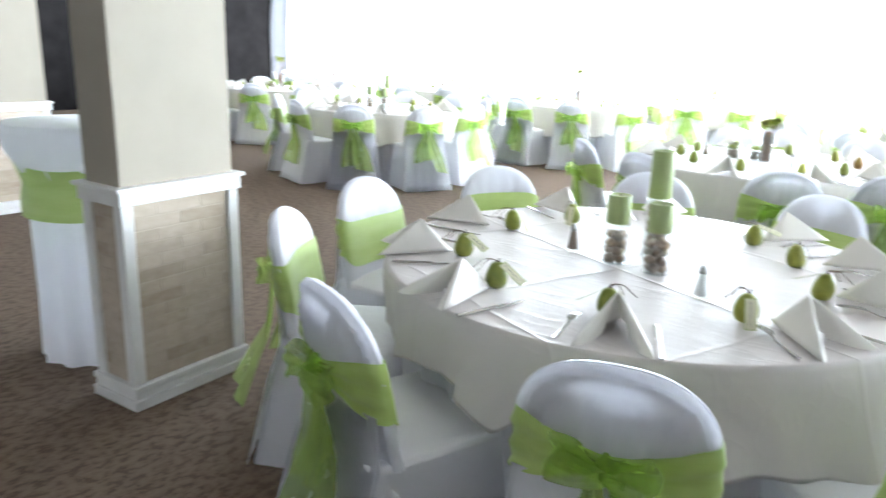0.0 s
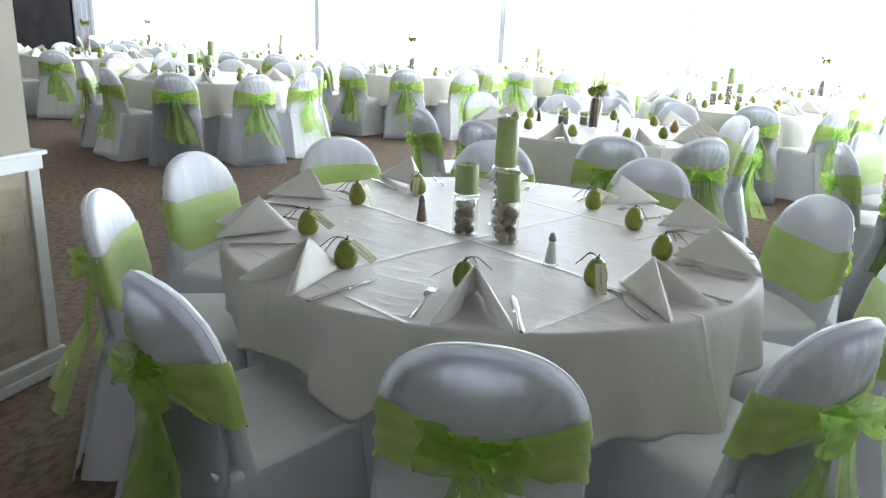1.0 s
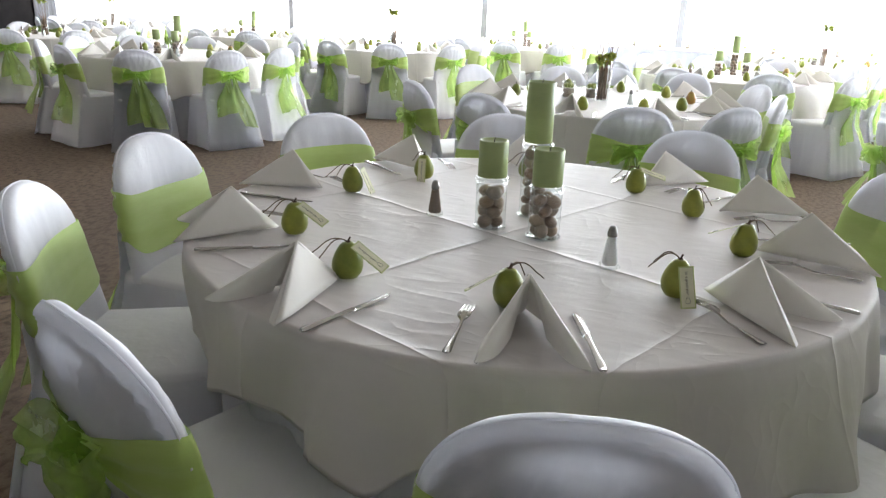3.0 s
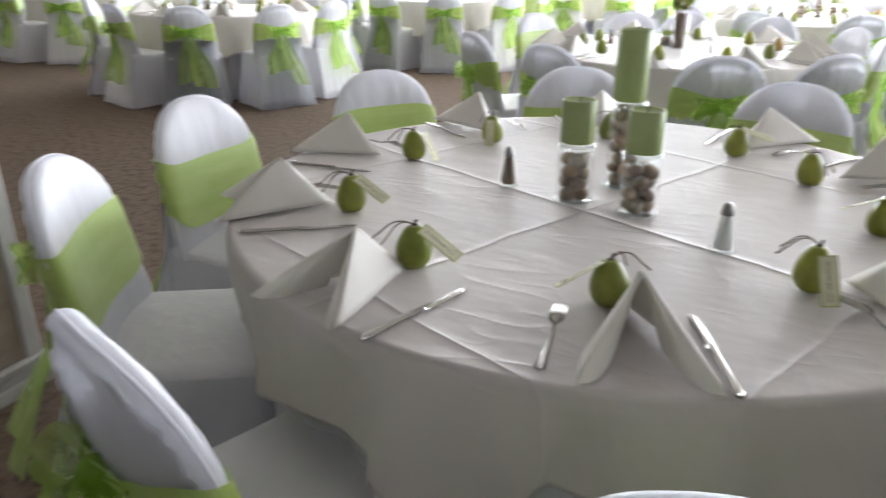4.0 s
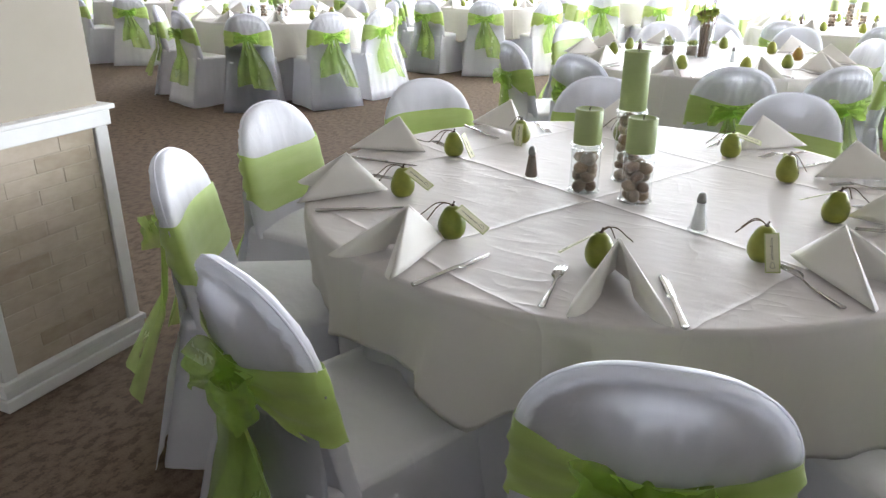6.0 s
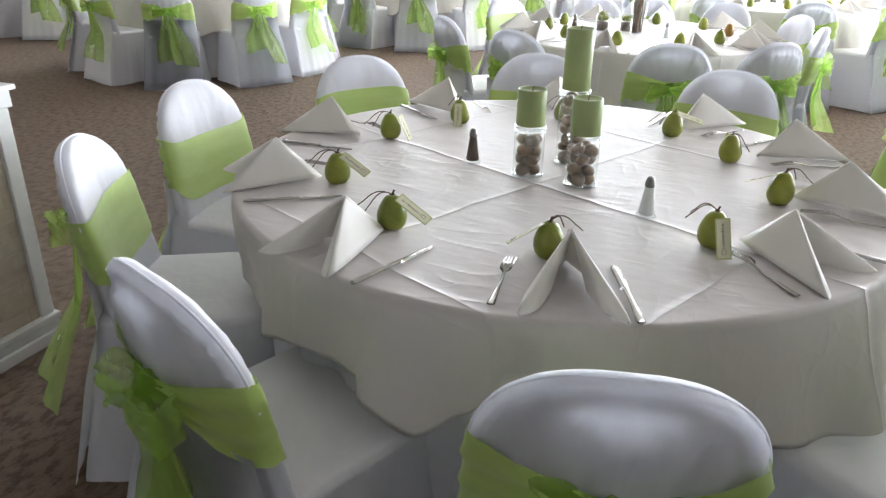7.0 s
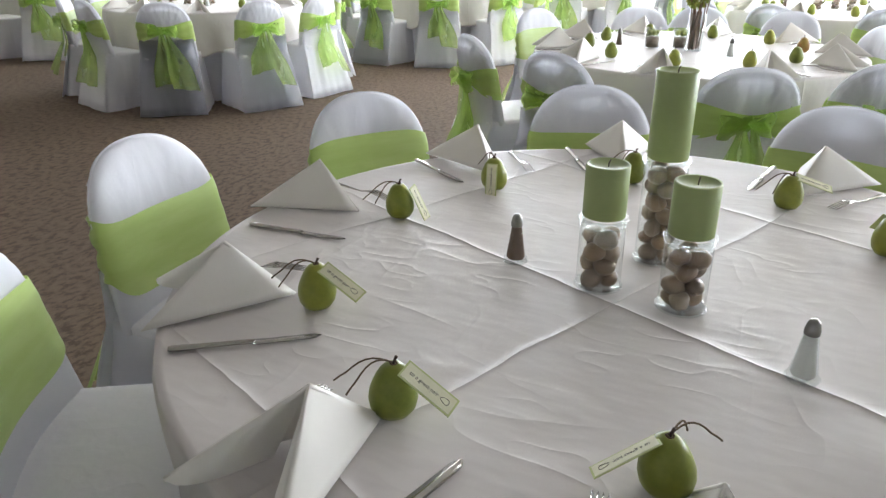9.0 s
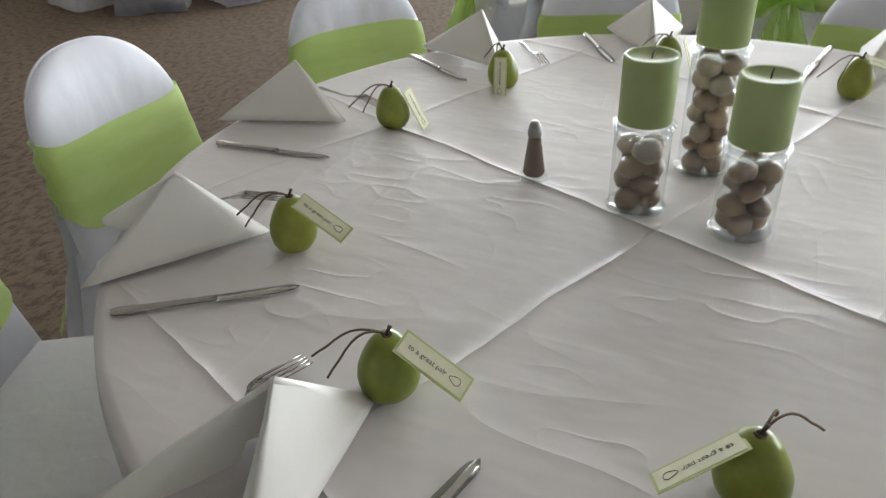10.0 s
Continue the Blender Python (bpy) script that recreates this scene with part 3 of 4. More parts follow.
def place_chair(x, y, tx, ty, group, turn=0.0):
    """A chair whose back top stands over (x, y) and which faces (tx, ty)."""
    a = atan2(y - ty, x - tx) + radians(turn)
    cx, cy = x - 0.255 * cos(a), y - 0.255 * sin(a)
    k = chair_n[0] % 4
    chair_n[0] += 1
    m = pose(cx, cy, 0, 0, 0, math.degrees(a) - 90)
    if k not in used_proto:
        used_proto.add(k)
        ob = PROTO[k]
        ob.matrix_world = m
    else:
        ob = copy_thing(PROTO[k], m)
    tagged(ob, group=group)
    return ob


# ---------------------------------------------------------------- tables


# how the cloth hangs round the table: heading, how far the hem stands out, how deep it falls
HANG = [(-180, 0.03, 0.24), (-163, -0.02, 0.2), (-147, -0.03, 0.26), (-133, -0.034, 0.23), (-121, -0.02, 0.235), (-109, 0.03, 0.19), (-101, -0.005, 0.18),
        (-95.5, 0.015, 0.185), (-93, 0.06, 0.2), (-86.5, 0.06, 0.252), (-81, 0.025, 0.2), (-77.5, -0.025, 0.165), (-73, 0.0, 0.16), (-66.5, 0.045, 0.165), (-61, 0.0, 0.21),
        (-52, 0.045, 0.265), (-44, 0.04, 0.27), (-35, 0.035, 0.285), (-28, 0.085, 0.305), (-23, 0.06, 0.25), (-16, 0.0, 0.22), (0, 0.045, 0.25),
        (14, 0.0, 0.21), (32, 0.055, 0.28), (44, 0.0, 0.21), (66, 0.04, 0.25), (82, 0.005, 0.21), (102, 0.05, 0.27), (118, 0.0, 0.21), (142, 0.045, 0.25), (160, 0.005, 0.22), (180, 0.03, 0.24)]


def hang(a):
    """Standing out and drop of the hem at a heading in degrees."""
    a = (a + 180) % 360 - 180
    for (a0, o0, d0), (a1, o1, d1) in zip(HANG, HANG[1:]):
        if a0 <= a <= a1:
            f = smoothstep(a0, a1, a) * 0.6 + 0.4 * (a - a0) / (a1 - a0)
            return o0 + (o1 - o0) * f, d0 + (d1 - d0) * f
    return 0.0, 0.22


def make_tablecloth(seed, r=0.895, deep=1.0):
    """A cloth lying on a round top and falling in soft folds, with a corner turned up at one hem."""
    rng = random.Random(seed)
    ph = [rng.uniform(0, 6.28) for _ in range(5)]
    n = 360
    bm = bmesh.new()
    rows = []
    for f in (0.03, 0.15, 0.3, 0.45, 0.6, 0.72, 0.82, 0.9, 0.95, 0.985):
        rows.append([(r * f * cos(2 * pi * j / n), r * f * sin(2 * pi * j / n), 0.7625 + 0.0012 * sin(11 * f + 5 * j * 2 * pi / n + ph[0]) * f) for j in range(n)])
    for k in (0.0, 0.04, 0.1, 0.18, 0.28, 0.4, 0.52, 0.64, 0.76, 0.88, 0.95, 1.0):
        row = []
        for j in range(n):
            a = 2 * pi * j / n
            stand, drop = hang(math.degrees(a) + 1.5 * sin(3 * k + ph[2]) * k + 40 * (seed - 1))
            drop *= deep
            out = 0.01 * min(1, k * 8) + k ** 1.15 * (stand + 0.011 * sin(17 * a + ph[4] + 2 * k) + 0.006 * sin(29 * a + ph[0] - 3 * k)) + 0.004 * k
            z = 0.7625 - 0.006 * min(1, k * 12) - drop * k * (1 + 0.02 * sin(23 * a + ph[1]))
            row.append(((r + out) * cos(a), (r + out) * sin(a), z))
        rows.append(row)
    # hem, turned in
    rows.append([(x * 0.996, y * 0.996, z + 0.012) for x, y, z in rows[-1]])
    vs = grid(bm, rows, True)
    bm.faces.new(list(reversed(vs[0])))
    for f_ in bm.faces:
        f_.normal_flip()
        f_.material_index = 1 if min(v.co.z for v in f_.verts) < 0.755 else 0
    me = mesh_of("tablecloth", bm, M["linen"])
    me.materials.append(M["linen_hanging"])
    return me


CLOTH = [make_tablecloth(1), make_tablecloth(2, deep=1.5), make_tablecloth(3, deep=1.45)]


def make_table():
    t = empty("round_table")
    bm = bmesh.new()
    lathe(bm, [(0.02, 0.725), (0.86, 0.725), (0.885, 0.73), (0.888, 0.742), (0.885, 0.755), (0.02, 0.756)], 64)
    part("tabletop", bm, M["twig"], t)
    bm = bmesh.new()
    box(bm, -0.6, 0.6, -0.03, 0.03, 0.69, 0.724)
    part("apron", bm, M["steel"], t)
    bm = bmesh.new()
    rows = []
    for z in (0.722, 0.5, 0.25, 0.02):
        rows.append([((0.84 + 0.016 * sin(31 * 2 * pi * j / 240)) * cos(2 * pi * j / 240), (0.84 + 0.016 * sin(31 * 2 * pi * j / 240)) * sin(2 * pi * j / 240), z) for j in range(240)])
    grid(bm, rows, True)
    part("underskirt", bm, M["cover"], t, "white floor-length underskirt")
    for a in (45, 135, 225, 315):
        bm = bmesh.new()
        x, y = 0.55 * cos(radians(a)), 0.55 * sin(radians(a))
        tube(bm, [(x, y, 0.724), (x * 1.02, y * 1.02, 0.35), (x * 1.05, y * 1.05, 0.0)], 0.016, 10)
        part("leg", bm, M["steel"], t)
    return tagged(t, "round folding banquet table under a white cloth", "table", "round banquet tables")


TABLE = make_table()
table_n = [0]


def place_table(x, y, turn=0.0):
    global TABLE
    k = table_n[0]
    table_n[0] += 1
    m = pose(x, y, 0, 0, 0, turn)
    if k == 0:
        TABLE.matrix_world = m
    else:
        copy_thing(TABLE, m)
    c = new("tablecloth", CLOTH[0 if k == 0 else 1 + k % 2])
    c.matrix_world = m
    tagged(c, "ivory tablecloth with ironed folds on a round table", "tablecloth", "tablecloths")


# ---------------------------------------------------------------- place settings
def make_napkin(seed):
    """A stiff linen napkin folded to a tent: closed behind, open to the diner. Local x outward, apex near 0."""
    rng = random.Random(seed)
    A, B = Vector((0.0, rng.uniform(-0.008, 0.008), 0.106)), Vector((-0.105, 0.0, 0.004))
    bm = bmesh.new()
    for s in (-1, 1):
        Cn = Vector((0.135 + rng.uniform(-0.012, 0.012), s * (0.092 + rng.uniform(-0.008, 0.008)), 0.003))
        nrm = (B - A).cross(Cn - A).normalized() * (1 if s < 0 else -1)
        if nrm.z < 0:
            nrm = -nrm
        n = 10
        b2 = bmesh.new()
        rows = []
        for i in range(n + 1):
            u = i / n
            P, Q = A.lerp(B, u), A.lerp(Cn, u)
            rows.append([P.lerp(Q, j / n) + nrm * (0.014 * sin(pi * j / n) * u + 0.004 * sin(pi * j / n * 2 + seed) * u) for j in range(n + 1)])
        vs = [[b2.verts.new(p) for p in row] for row in rows]
        for a, b in zip(vs, vs[1:]):
            for j in range(n):
                b2.faces.new([a[j], a[j + 1], b[j + 1], b[j]])
        bmesh.ops.remove_doubles(b2, verts=b2.verts[:], dist=0.0003)
        bmesh.ops.recalc_face_normals(b2, faces=b2.faces[:])
        bmesh.ops.solidify(b2, geom=b2.faces[:], thickness=0.006)
        me = bpy.data.meshes.new("t")
        b2.to_mesh(me)
        b2.free()
        bm.from_mesh(me)
        bpy.data.meshes.remove(me)
        # turned-in ply from the front edge
        Dn = Vector((0.035, s * 0.03, 0.003))
        inn = (Cn - A).cross(Dn - A).normalized()
        if inn.x < 0:
            inn = -inn
        b3 = bmesh.new()
        rows = []
        for i in range(n + 1):
            u = i / n
            P, Q = A.lerp(Cn, u), A.lerp(Dn, u)
            rows.append([P.lerp(Q, j / n) + inn * (0.016 * sin(pi * (j / n) ** 0.6) * u) for j in range(n + 1)])
        grid(b3, rows)
        bmesh.ops.remove_doubles(b3, verts=b3.verts[:], dist=0.0003)
        me = bpy.data.meshes.new("t")
        b3.to_mesh(me)
        b3.free()
        bm.from_mesh(me)
        bpy.data.meshes.remove(me)
    return mesh_of("napkin", bm, M["napkin"])


NAPKIN = [make_napkin(s) for s in (1, 2, 3)]


def make_knife():
    k_ = empty("table_knife")
    bm = bmesh.new()
    rows = []
    for u in np.linspace(0, 1, 12):
        x = -0.02 - 0.11 * u
        w = 0.0095 * (1 - 0.1 * u) * (1 - max(0, (u - 0.8) / 0.2) ** 2) ** 0.5 + 0.0004
        off = -0.003 * u * u
        rows.append([(x, off - w, 0.002), (x, off, 0.0034), (x, off + w, 0.0024), (x, off, 0.0014)])
    vs = grid(bm, rows, True)
    bm.faces.new(vs[0]); bm.faces.new(list(reversed(vs[-1])))
    part("blade", bm, M["steel"], k_)
    bm = bmesh.new()
    prof = [(-0.022, 0.0042), (-0.01, 0.006), (0.01, 0.0052), (0.05, 0.0062), (0.09, 0.0085), (0.108, 0.0088), (0.114, 0.005)]
    rows = [[(x, w * cos(a), 0.0042 + 0.0036 * sin(a)) for a in np.linspace(0, 2 * pi, 13)[:-1]] for x, w in prof]
    vs = grid(bm, rows, True)
    bm.faces.new(vs[0]); bm.faces.new(list(reversed(vs[-1])))
    part("handle", bm, M["steel"], k_)
    return tagged(k_, "stainless steel dinner knife beside a folded napkin", "knife", "table knives")


def make_fork():
    f_ = empty("table_fork")

    def zz(x):
        return 0.003 + 0.011 * smoothstep(0.0, -0.05, x) - 0.008 * max(0.0, min(1.0, (-0.055 - x) / 0.06))

    bm = bmesh.new()
    prof = [(0.1, 0.0055), (0.097, 0.0085), (0.082, 0.0074), (0.04, 0.0048), (0.0, 0.0034), (-0.027, 0.0034), (-0.032, 0.0065), (-0.037, 0.0112), (-0.043, 0.0126), (-0.054, 0.0126)]
    rows = [[(x, -w, zz(x)), (x, 0, zz(x) + 0.0022), (x, w, zz(x)), (x, 0, zz(x) - 0.0018)] for x, w in prof]
    vs = grid(bm, rows, True)
    bm.faces.new(vs[0]); bm.faces.new(list(reversed(vs[-1])))
    part("handle", bm, M["steel"], f_)
    for i in range(4):
        bm = bmesh.new()
        y = -0.0102 + 0.0068 * i
        tube(bm, [(x, y, zz(x)) for x in (-0.05, -0.066, -0.082, -0.1, -0.113)], [0.0023, 0.0021, 0.0019, 0.0017, 0.0009], 6)
        part("tine", bm, M["steel"], f_)
    return tagged(f_, "stainless steel dinner fork beside a folded napkin", "fork", "table forks")


KNIFE, FORK = make_knife(), make_fork()


def make_pear(kind, tag=None):
    """A pear with stem and twine; tag: (heading in degrees, rise) of the paper label tied to it."""
    p = empty("pear")
    rng = random.Random(kind)
    bm = bmesh.new()
    prof = [(0.004, 0.003), (0.014, 0.0005), (0.024, 0.004), (0.0315, 0.015), (0.034, 0.028), (0.0328, 0.042), (0.0285, 0.055), (0.0235, 0.066), (0.019, 0.074), (0.0135, 0.08), (0.006, 0.083), (0.002, 0.0815)]
    n = 28
    rows = []
    for r, z in prof:
        rows.append([(r * (1 + 0.03 * sin(2 * pi * j / n * 2 + kind)) * cos(2 * pi * j / n) + 0.05 * z * sin(kind * 2.1),
                      r * (1 + 0.03 * sin(2 * pi * j / n * 3 + kind)) * sin(2 * pi * j / n) + 0.05 * z * cos(kind * 1.7), z) for j in range(n)])
    vs = grid(bm, rows, True)
    bm.faces.new(list(reversed(vs[0]))); bm.faces.new(vs[-1])
    part("pear_body", bm, M["pear_ripe"] if kind == 99 else M["pear"], p)
    tx, ty = 0.05 * 0.082 * sin(kind * 2.1), 0.05 * 0.082 * cos(kind * 1.7)
    bm = bmesh.new()
    tube(bm, [(tx, ty, 0.079), (tx + 0.001, ty, 0.087), (tx + 0.004, ty + 0.002, 0.094)], [0.0024, 0.0019, 0.0026], 7)
    part("stem", bm, M["stem"], p)
    if tag:
        head, pitch = tag
        h = radians(head)
        back = h + pi + 0.5
        bm = bmesh.new()
        ring = [(tx + 0.0045 * cos(a), ty + 0.0045 * sin(a), 0.0835 + 0.0012 * sin(2 * a)) for a in np.linspace(0, 2 * pi, 14)]
        tube(bm, ring, 0.0014, 5)
        for sp, ln in ((-0.16, 0.085), (0.2, 0.068)):
            tube(bm, [(tx + ln * u * cos(back + sp * (0.4 + u)), ty + ln * u * sin(back + sp * (0.4 + u)), 0.084 + 0.009 * sin(pi * min(1, u * 1.3)) - 0.035 * u ** 2.5) for u in np.linspace(0, 1, 10)], 0.0014, 5)
        part("twine", bm, M["twine"], p, "brown jute twine")
        # label of card, hung from the stem and leaning away
        frame_m = Matrix.Translation((tx, ty, 0.083)) @ Matrix.Rotation(h, 4, "Z") @ Matrix.Translation((0.034 * sin(radians(pitch)) ** 2, 0, 0)) @ Matrix.Rotation(radians(pitch), 4, "Y") @ Matrix.Rotation(radians(18), 4, "X")
        bm = bmesh.new()
        box(bm, 0.006, 0.094, -0.0155, 0.0155, -0.0006, 0.0002)
        bm.transform(frame_m)
        tg = part("tag", bm, M["tag_edge"], p, "cream paper tag edged in green", smooth=False)
        bm = bmesh.new()
        box(bm, 0.0088, 0.0912, -0.0128, 0.0128, 0.0003, 0.0007)
        bm.transform(frame_m)
        part("tag_face", bm, M["tag"], tg, smooth=False)
        # lettering, then a small outline of a pear
        cu = bpy.data.curves.new("lettering", "FONT")
        cu.body, cu.size, cu.extrude = "to a great pair", 0.0085, 0.0001
        cu.align_y = "CENTER"
        tmp = bpy.data.objects.new("tmp", cu)
        scene.collection.objects.link(tmp)
        me = bpy.data.meshes.new_from_object(tmp.evaluated_get(bpy.context.evaluated_depsgraph_get()))
        bpy.data.objects.remove(tmp)
        b2 = bmesh.new()
        b2.from_mesh(me)
        b2.transform(Matrix.Translation((0.017, 0.0005, 0.0009)))
        bpy.data.meshes.remove(me)
        tube(b2, [(0.078 + 0.0065 * cos(a) * (1.25 if cos(a) < 0 else 0.9), 0.0045 * sin(a) * (1 - 0.35 * cos(a + pi)), 0.001) for a in np.linspace(0, 2 * pi, 16)], 0.0004, 4)
        b2.transform(frame_m)
        part("lettering", b2, M["ink"], tg, smooth=False)
    return tagged(p, "green pear tied with twine as a place favour" if not tag else "green pear with twine and a cream paper tag", "pear", "pears on the tables")


# ---------------------------------------------------------------- candle jars, shakers, vases
def make_candle_jar(jar_h, wax_h, seed, r=0.0395):
    o = empty("candle_jar")
    rng = random.Random(seed)
    R = r + 0.0025
    bm = bmesh.new()
    prof = [(0.001, 0.002), (R - 0.002, 0.002), (R, 0.006), (R, jar_h - 0.016), (R - 0.003, jar_h - 0.011), (R - 0.003, jar_h - 0.002)]
    lathe(bm, prof, 40, cap=False)
    for rr, zz, th in ((R + 0.0015, 0.003, 0.0028), (R + 0.001, jar_h - 0.004, 0.0036), (R - 0.001, jar_h - 0.016, 0.0016)):
        b2 = bmesh.new()
        tube(b2, [(rr * cos(a), rr * sin(a), zz) for a in np.linspace(0, 2 * pi, 41)], th, 8)
        part("rim", b2, M["glass"], o)
    part("glass_jar", bm, M["glass"], o, "clear glass jar")
    bm = bmesh.new()
    wz = jar_h + 0.0015
    lathe(bm, [(0.001, wz), (r - 0.001, wz), (r, wz + 0.002), (r, wz + wax_h - 0.003), (r - 0.0015, wz + wax_h), (r - 0.005, wz + wax_h - 0.001), (r - 0.008, wz + wax_h - 0.004), (0.002, wz + wax_h - 0.0065)], 40)
    wax = part("candle", bm, M["wax"], o, "unlit olive green pillar candle")
    bm = bmesh.new()
    tube(bm, [(0, 0, wz + wax_h - 0.008), (0.0005, 0, wz + wax_h), (0.003, 0.001, wz + wax_h + 0.007)], 0.0012, 6)
    part("wick", bm, M["wick"], wax)
    z, i = 0.019, 0
    while z < jar_h - 0.026:
        for q in range(3):
            a = 2.094 * q + i * 1.05 + rng.uniform(-0.25, 0.25)
            sx_, sy_, sz_ = rng.uniform(0.0195, 0.024), rng.uniform(0.0175, 0.0205), rng.uniform(0.0155, 0.0195)
            bm = bmesh.new()
            bmesh.ops.create_icosphere(bm, subdivisions=2, radius=1)
            for v in bm.verts:
                w = 1 + 0.13 * noise.noise(v.co * 1.3 + Vector((seed, i, q)))
                v.co = (v.co.x * sx_ * w, v.co.y * sy_ * w, v.co.z * sz_ * w)
            d = r - 0.0205
            bm.transform(Matrix.Translation((d * cos(a), d * sin(a), z + rng.uniform(-0.003, 0.003))) @ pose(0, 0, 0, rng.uniform(-35, 35), rng.uniform(-35, 35), rng.uniform(0, 360)))
            part("stone", bm, M["stone"], o)
        z += 0.0275
        i += 1
    return tagged(o, "olive pillar candle on a glass jar of river stones", "candle holder", "candle jars")


def make_shaker(kind):
    o = empty(kind + "_shaker")
    bm = bmesh.new()
    n = 8
    rows = []
    for r, z in ((0.024, 0.0), (0.0265, 0.003), (0.0255, 0.007), (0.021, 0.012), (0.0112, 0.076), (0.0105, 0.08)):
        rows.append([(r * cos(2 * pi * j / n), r * sin(2 * pi * j / n), z) for j in range(n)])
    vs = grid(bm, rows, True)
    bm.faces.new(list(reversed(vs[0]))); bm.faces.new(vs[-1])
    part("glass_body", bm, M["glass"], o, smooth=False)
    bm = bmesh.new()
    top = 0.0755
    lathe(bm, [(0.016, 0.008), (0.0186, 0.0125), (0.0102, top), (0.004, top + 0.001)], 16)
    part("filling", bm, M[kind], o)
    bm = bmesh.new()
    lathe(bm, [(0.0106, 0.077), (0.0117, 0.078), (0.0117, 0.087), (0.0106, 0.089), (0.0098, 0.0945), (0.007, 0.1005), (0.003, 0.103)], 20)
    part("cap", bm, M["cap_steel"], o, "domed steel cap")
    return tagged(o, "faceted glass %s shaker with a steel cap" % kind, "shaker", "salt and pepper shakers")


def make_flower_vase(seed, tall=True):
    """A glass of twigs and stones with green blooms, between two mossy glasses."""
    rng = random.Random(seed)
    o = empty("flower_vase")
    bm = bmesh.new()
    lathe(bm, [(0.001, 0.004), (0.042, 0.004), (0.044, 0.01), (0.044, 0.2), (0.047, 0.2), (0.047, 0.0), (0.001, 0.0)], 28, cap=False)
    part("glass_cylinder", bm, M["glass"], o)
    for i in range(22):
        # short sticks fill the glass, a few long wands rise out of it
        bm = bmesh.new()
        long = i % 3 == 0
        a, d = rng.uniform(0, 6.28), rng.uniform(0.005, 0.034)
        lean = 0.05 if long else 0.012
        tx, ty, h = rng.gauss(0, lean), rng.gauss(0, lean), rng.uniform(0.42, 0.72 if tall else 0.5) if long else rng.uniform(0.2, 0.26)
        w = 0.0028 if long else 0.0062
        tube(bm, [(d * cos(a), d * sin(a), 0.006), (d * cos(a) * 0.9 + tx * 0.35, d * sin(a) * 0.9 + ty * 0.35, h * 0.5), (d * cos(a) * 0.6 + tx, d * sin(a) * 0.6 + ty, h)], [w, w * 0.85, w * 0.5], 6)
        part("twig", bm, M["twig"], o)
    for i in range(7):
        bm = bmesh.new()
        a = i * 0.9
        c0 = Vector((0.045 * cos(a), 0.045 * sin(a), (0.26 if tall else 0.45) + rng.uniform(-0.02, 0.035)))
        for q in range(26):
            d = Vector((rng.gauss(0, 1), rng.gauss(0, 1), rng.gauss(0.3, 0.8))).normalized()
            e1 = d.orthogonal().normalized()
            e2 = d.cross(e1)
            w = rng.uniform(0.007, 0.012)
            tip = c0 + d * rng.uniform(0.024, 0.038)
            mid = c0 + d * 0.014
            for e in (e1, e2):
                bm.faces.new([bm.verts.new(v) for v in (c0, mid + e * w, tip, mid - e * w)])
        part("bloom", bm, M["bloom"], o)
    return tagged(o, "glass cylinder of brown twigs with green blooms", "vase", "flower vases")


def make_moss_glass(seed):
    rng = random.Random(seed)
    o = empty("votive_glass")
    bm = bmesh.new()
    lathe(bm, [(0.001, 0.003), (0.04, 0.003), (0.042, 0.11), (0.0445, 0.11), (0.043, 0.0), (0.001, 0.0)], 24, cap=False)
    part("glass_cup", bm, M["glass"], o)
    bm = bmesh.new()
    lathe(bm, [(0.002, 0.0045), (0.0385, 0.0045), (0.0395, 0.06), (0.002, 0.064)], 16)
    part("filling", bm, M["stone"], o)
    for i in range(6):
        bm = bmesh.new()
        a = i * 1.3
        bmesh.ops.create_icosphere(bm, subdivisions=2, radius=0.016)
        for v in bm.verts:
            v.co = v.co * (1 + 0.35 * noise.noise(v.co * 160 + Vector((i, seed, 0)))) + Vector((0.021 * cos(a), 0.021 * sin(a), 0.082))
        part("moss", bm, M["bloom"], o)
    return tagged(o, "small glass with brown filling and green moss", "votive", "votive glasses")

# ---------------------------------------------------------------- the laid tables
TOP = 0.7635
CX, CY = -0.122, 0.101
first_use = {}


def put(proto, m):
    """The first use moves the built thing, later uses copy it."""
    if proto.name not in first_use:
        first_use[proto.name] = True
        proto.matrix_world = m
        return proto
    return copy_thing(proto, m)


def lay_napkin(x, y, out, k):
    ob = new("napkin", NAPKIN[k % 3])
    ob.matrix_world = pose(x, y, TOP, 0, 0, out) @ Matrix.Diagonal((1.08, 1.08, 1.1, 1))
    return tagged(ob, "ivory linen napkin folded into a standing tent", "napkin", "folded napkins")


# main table: setting angles, apex distance, pear (distance, angle), tag heading and pitch
SETTINGS = [
    (-145, 0.775, 0.622, -140.5, (2, 30)), (-108.5, 0.775, 0.641, -108.2, (4, 33)), (-71, 0.735, 0.622, -74.0, (214, 28)),
    (-31, 0.73, 0.606, -38.6, (-62, 62)), (4, 0.745, 0.597, -1.0, (200, 18)), (38, 0.775, 0.55, 35.0, (100, 40)),
    (67, 0.785, 0.586, 64.9, (14, 18)), (105.5, 0.8, 0.577, 103.8, (20, 70)), (137.5, 0.79, 0.568, 142.0, (-75, 75)), (176.5, 0.785, 0.572, 173.6, (20, 66)),
]
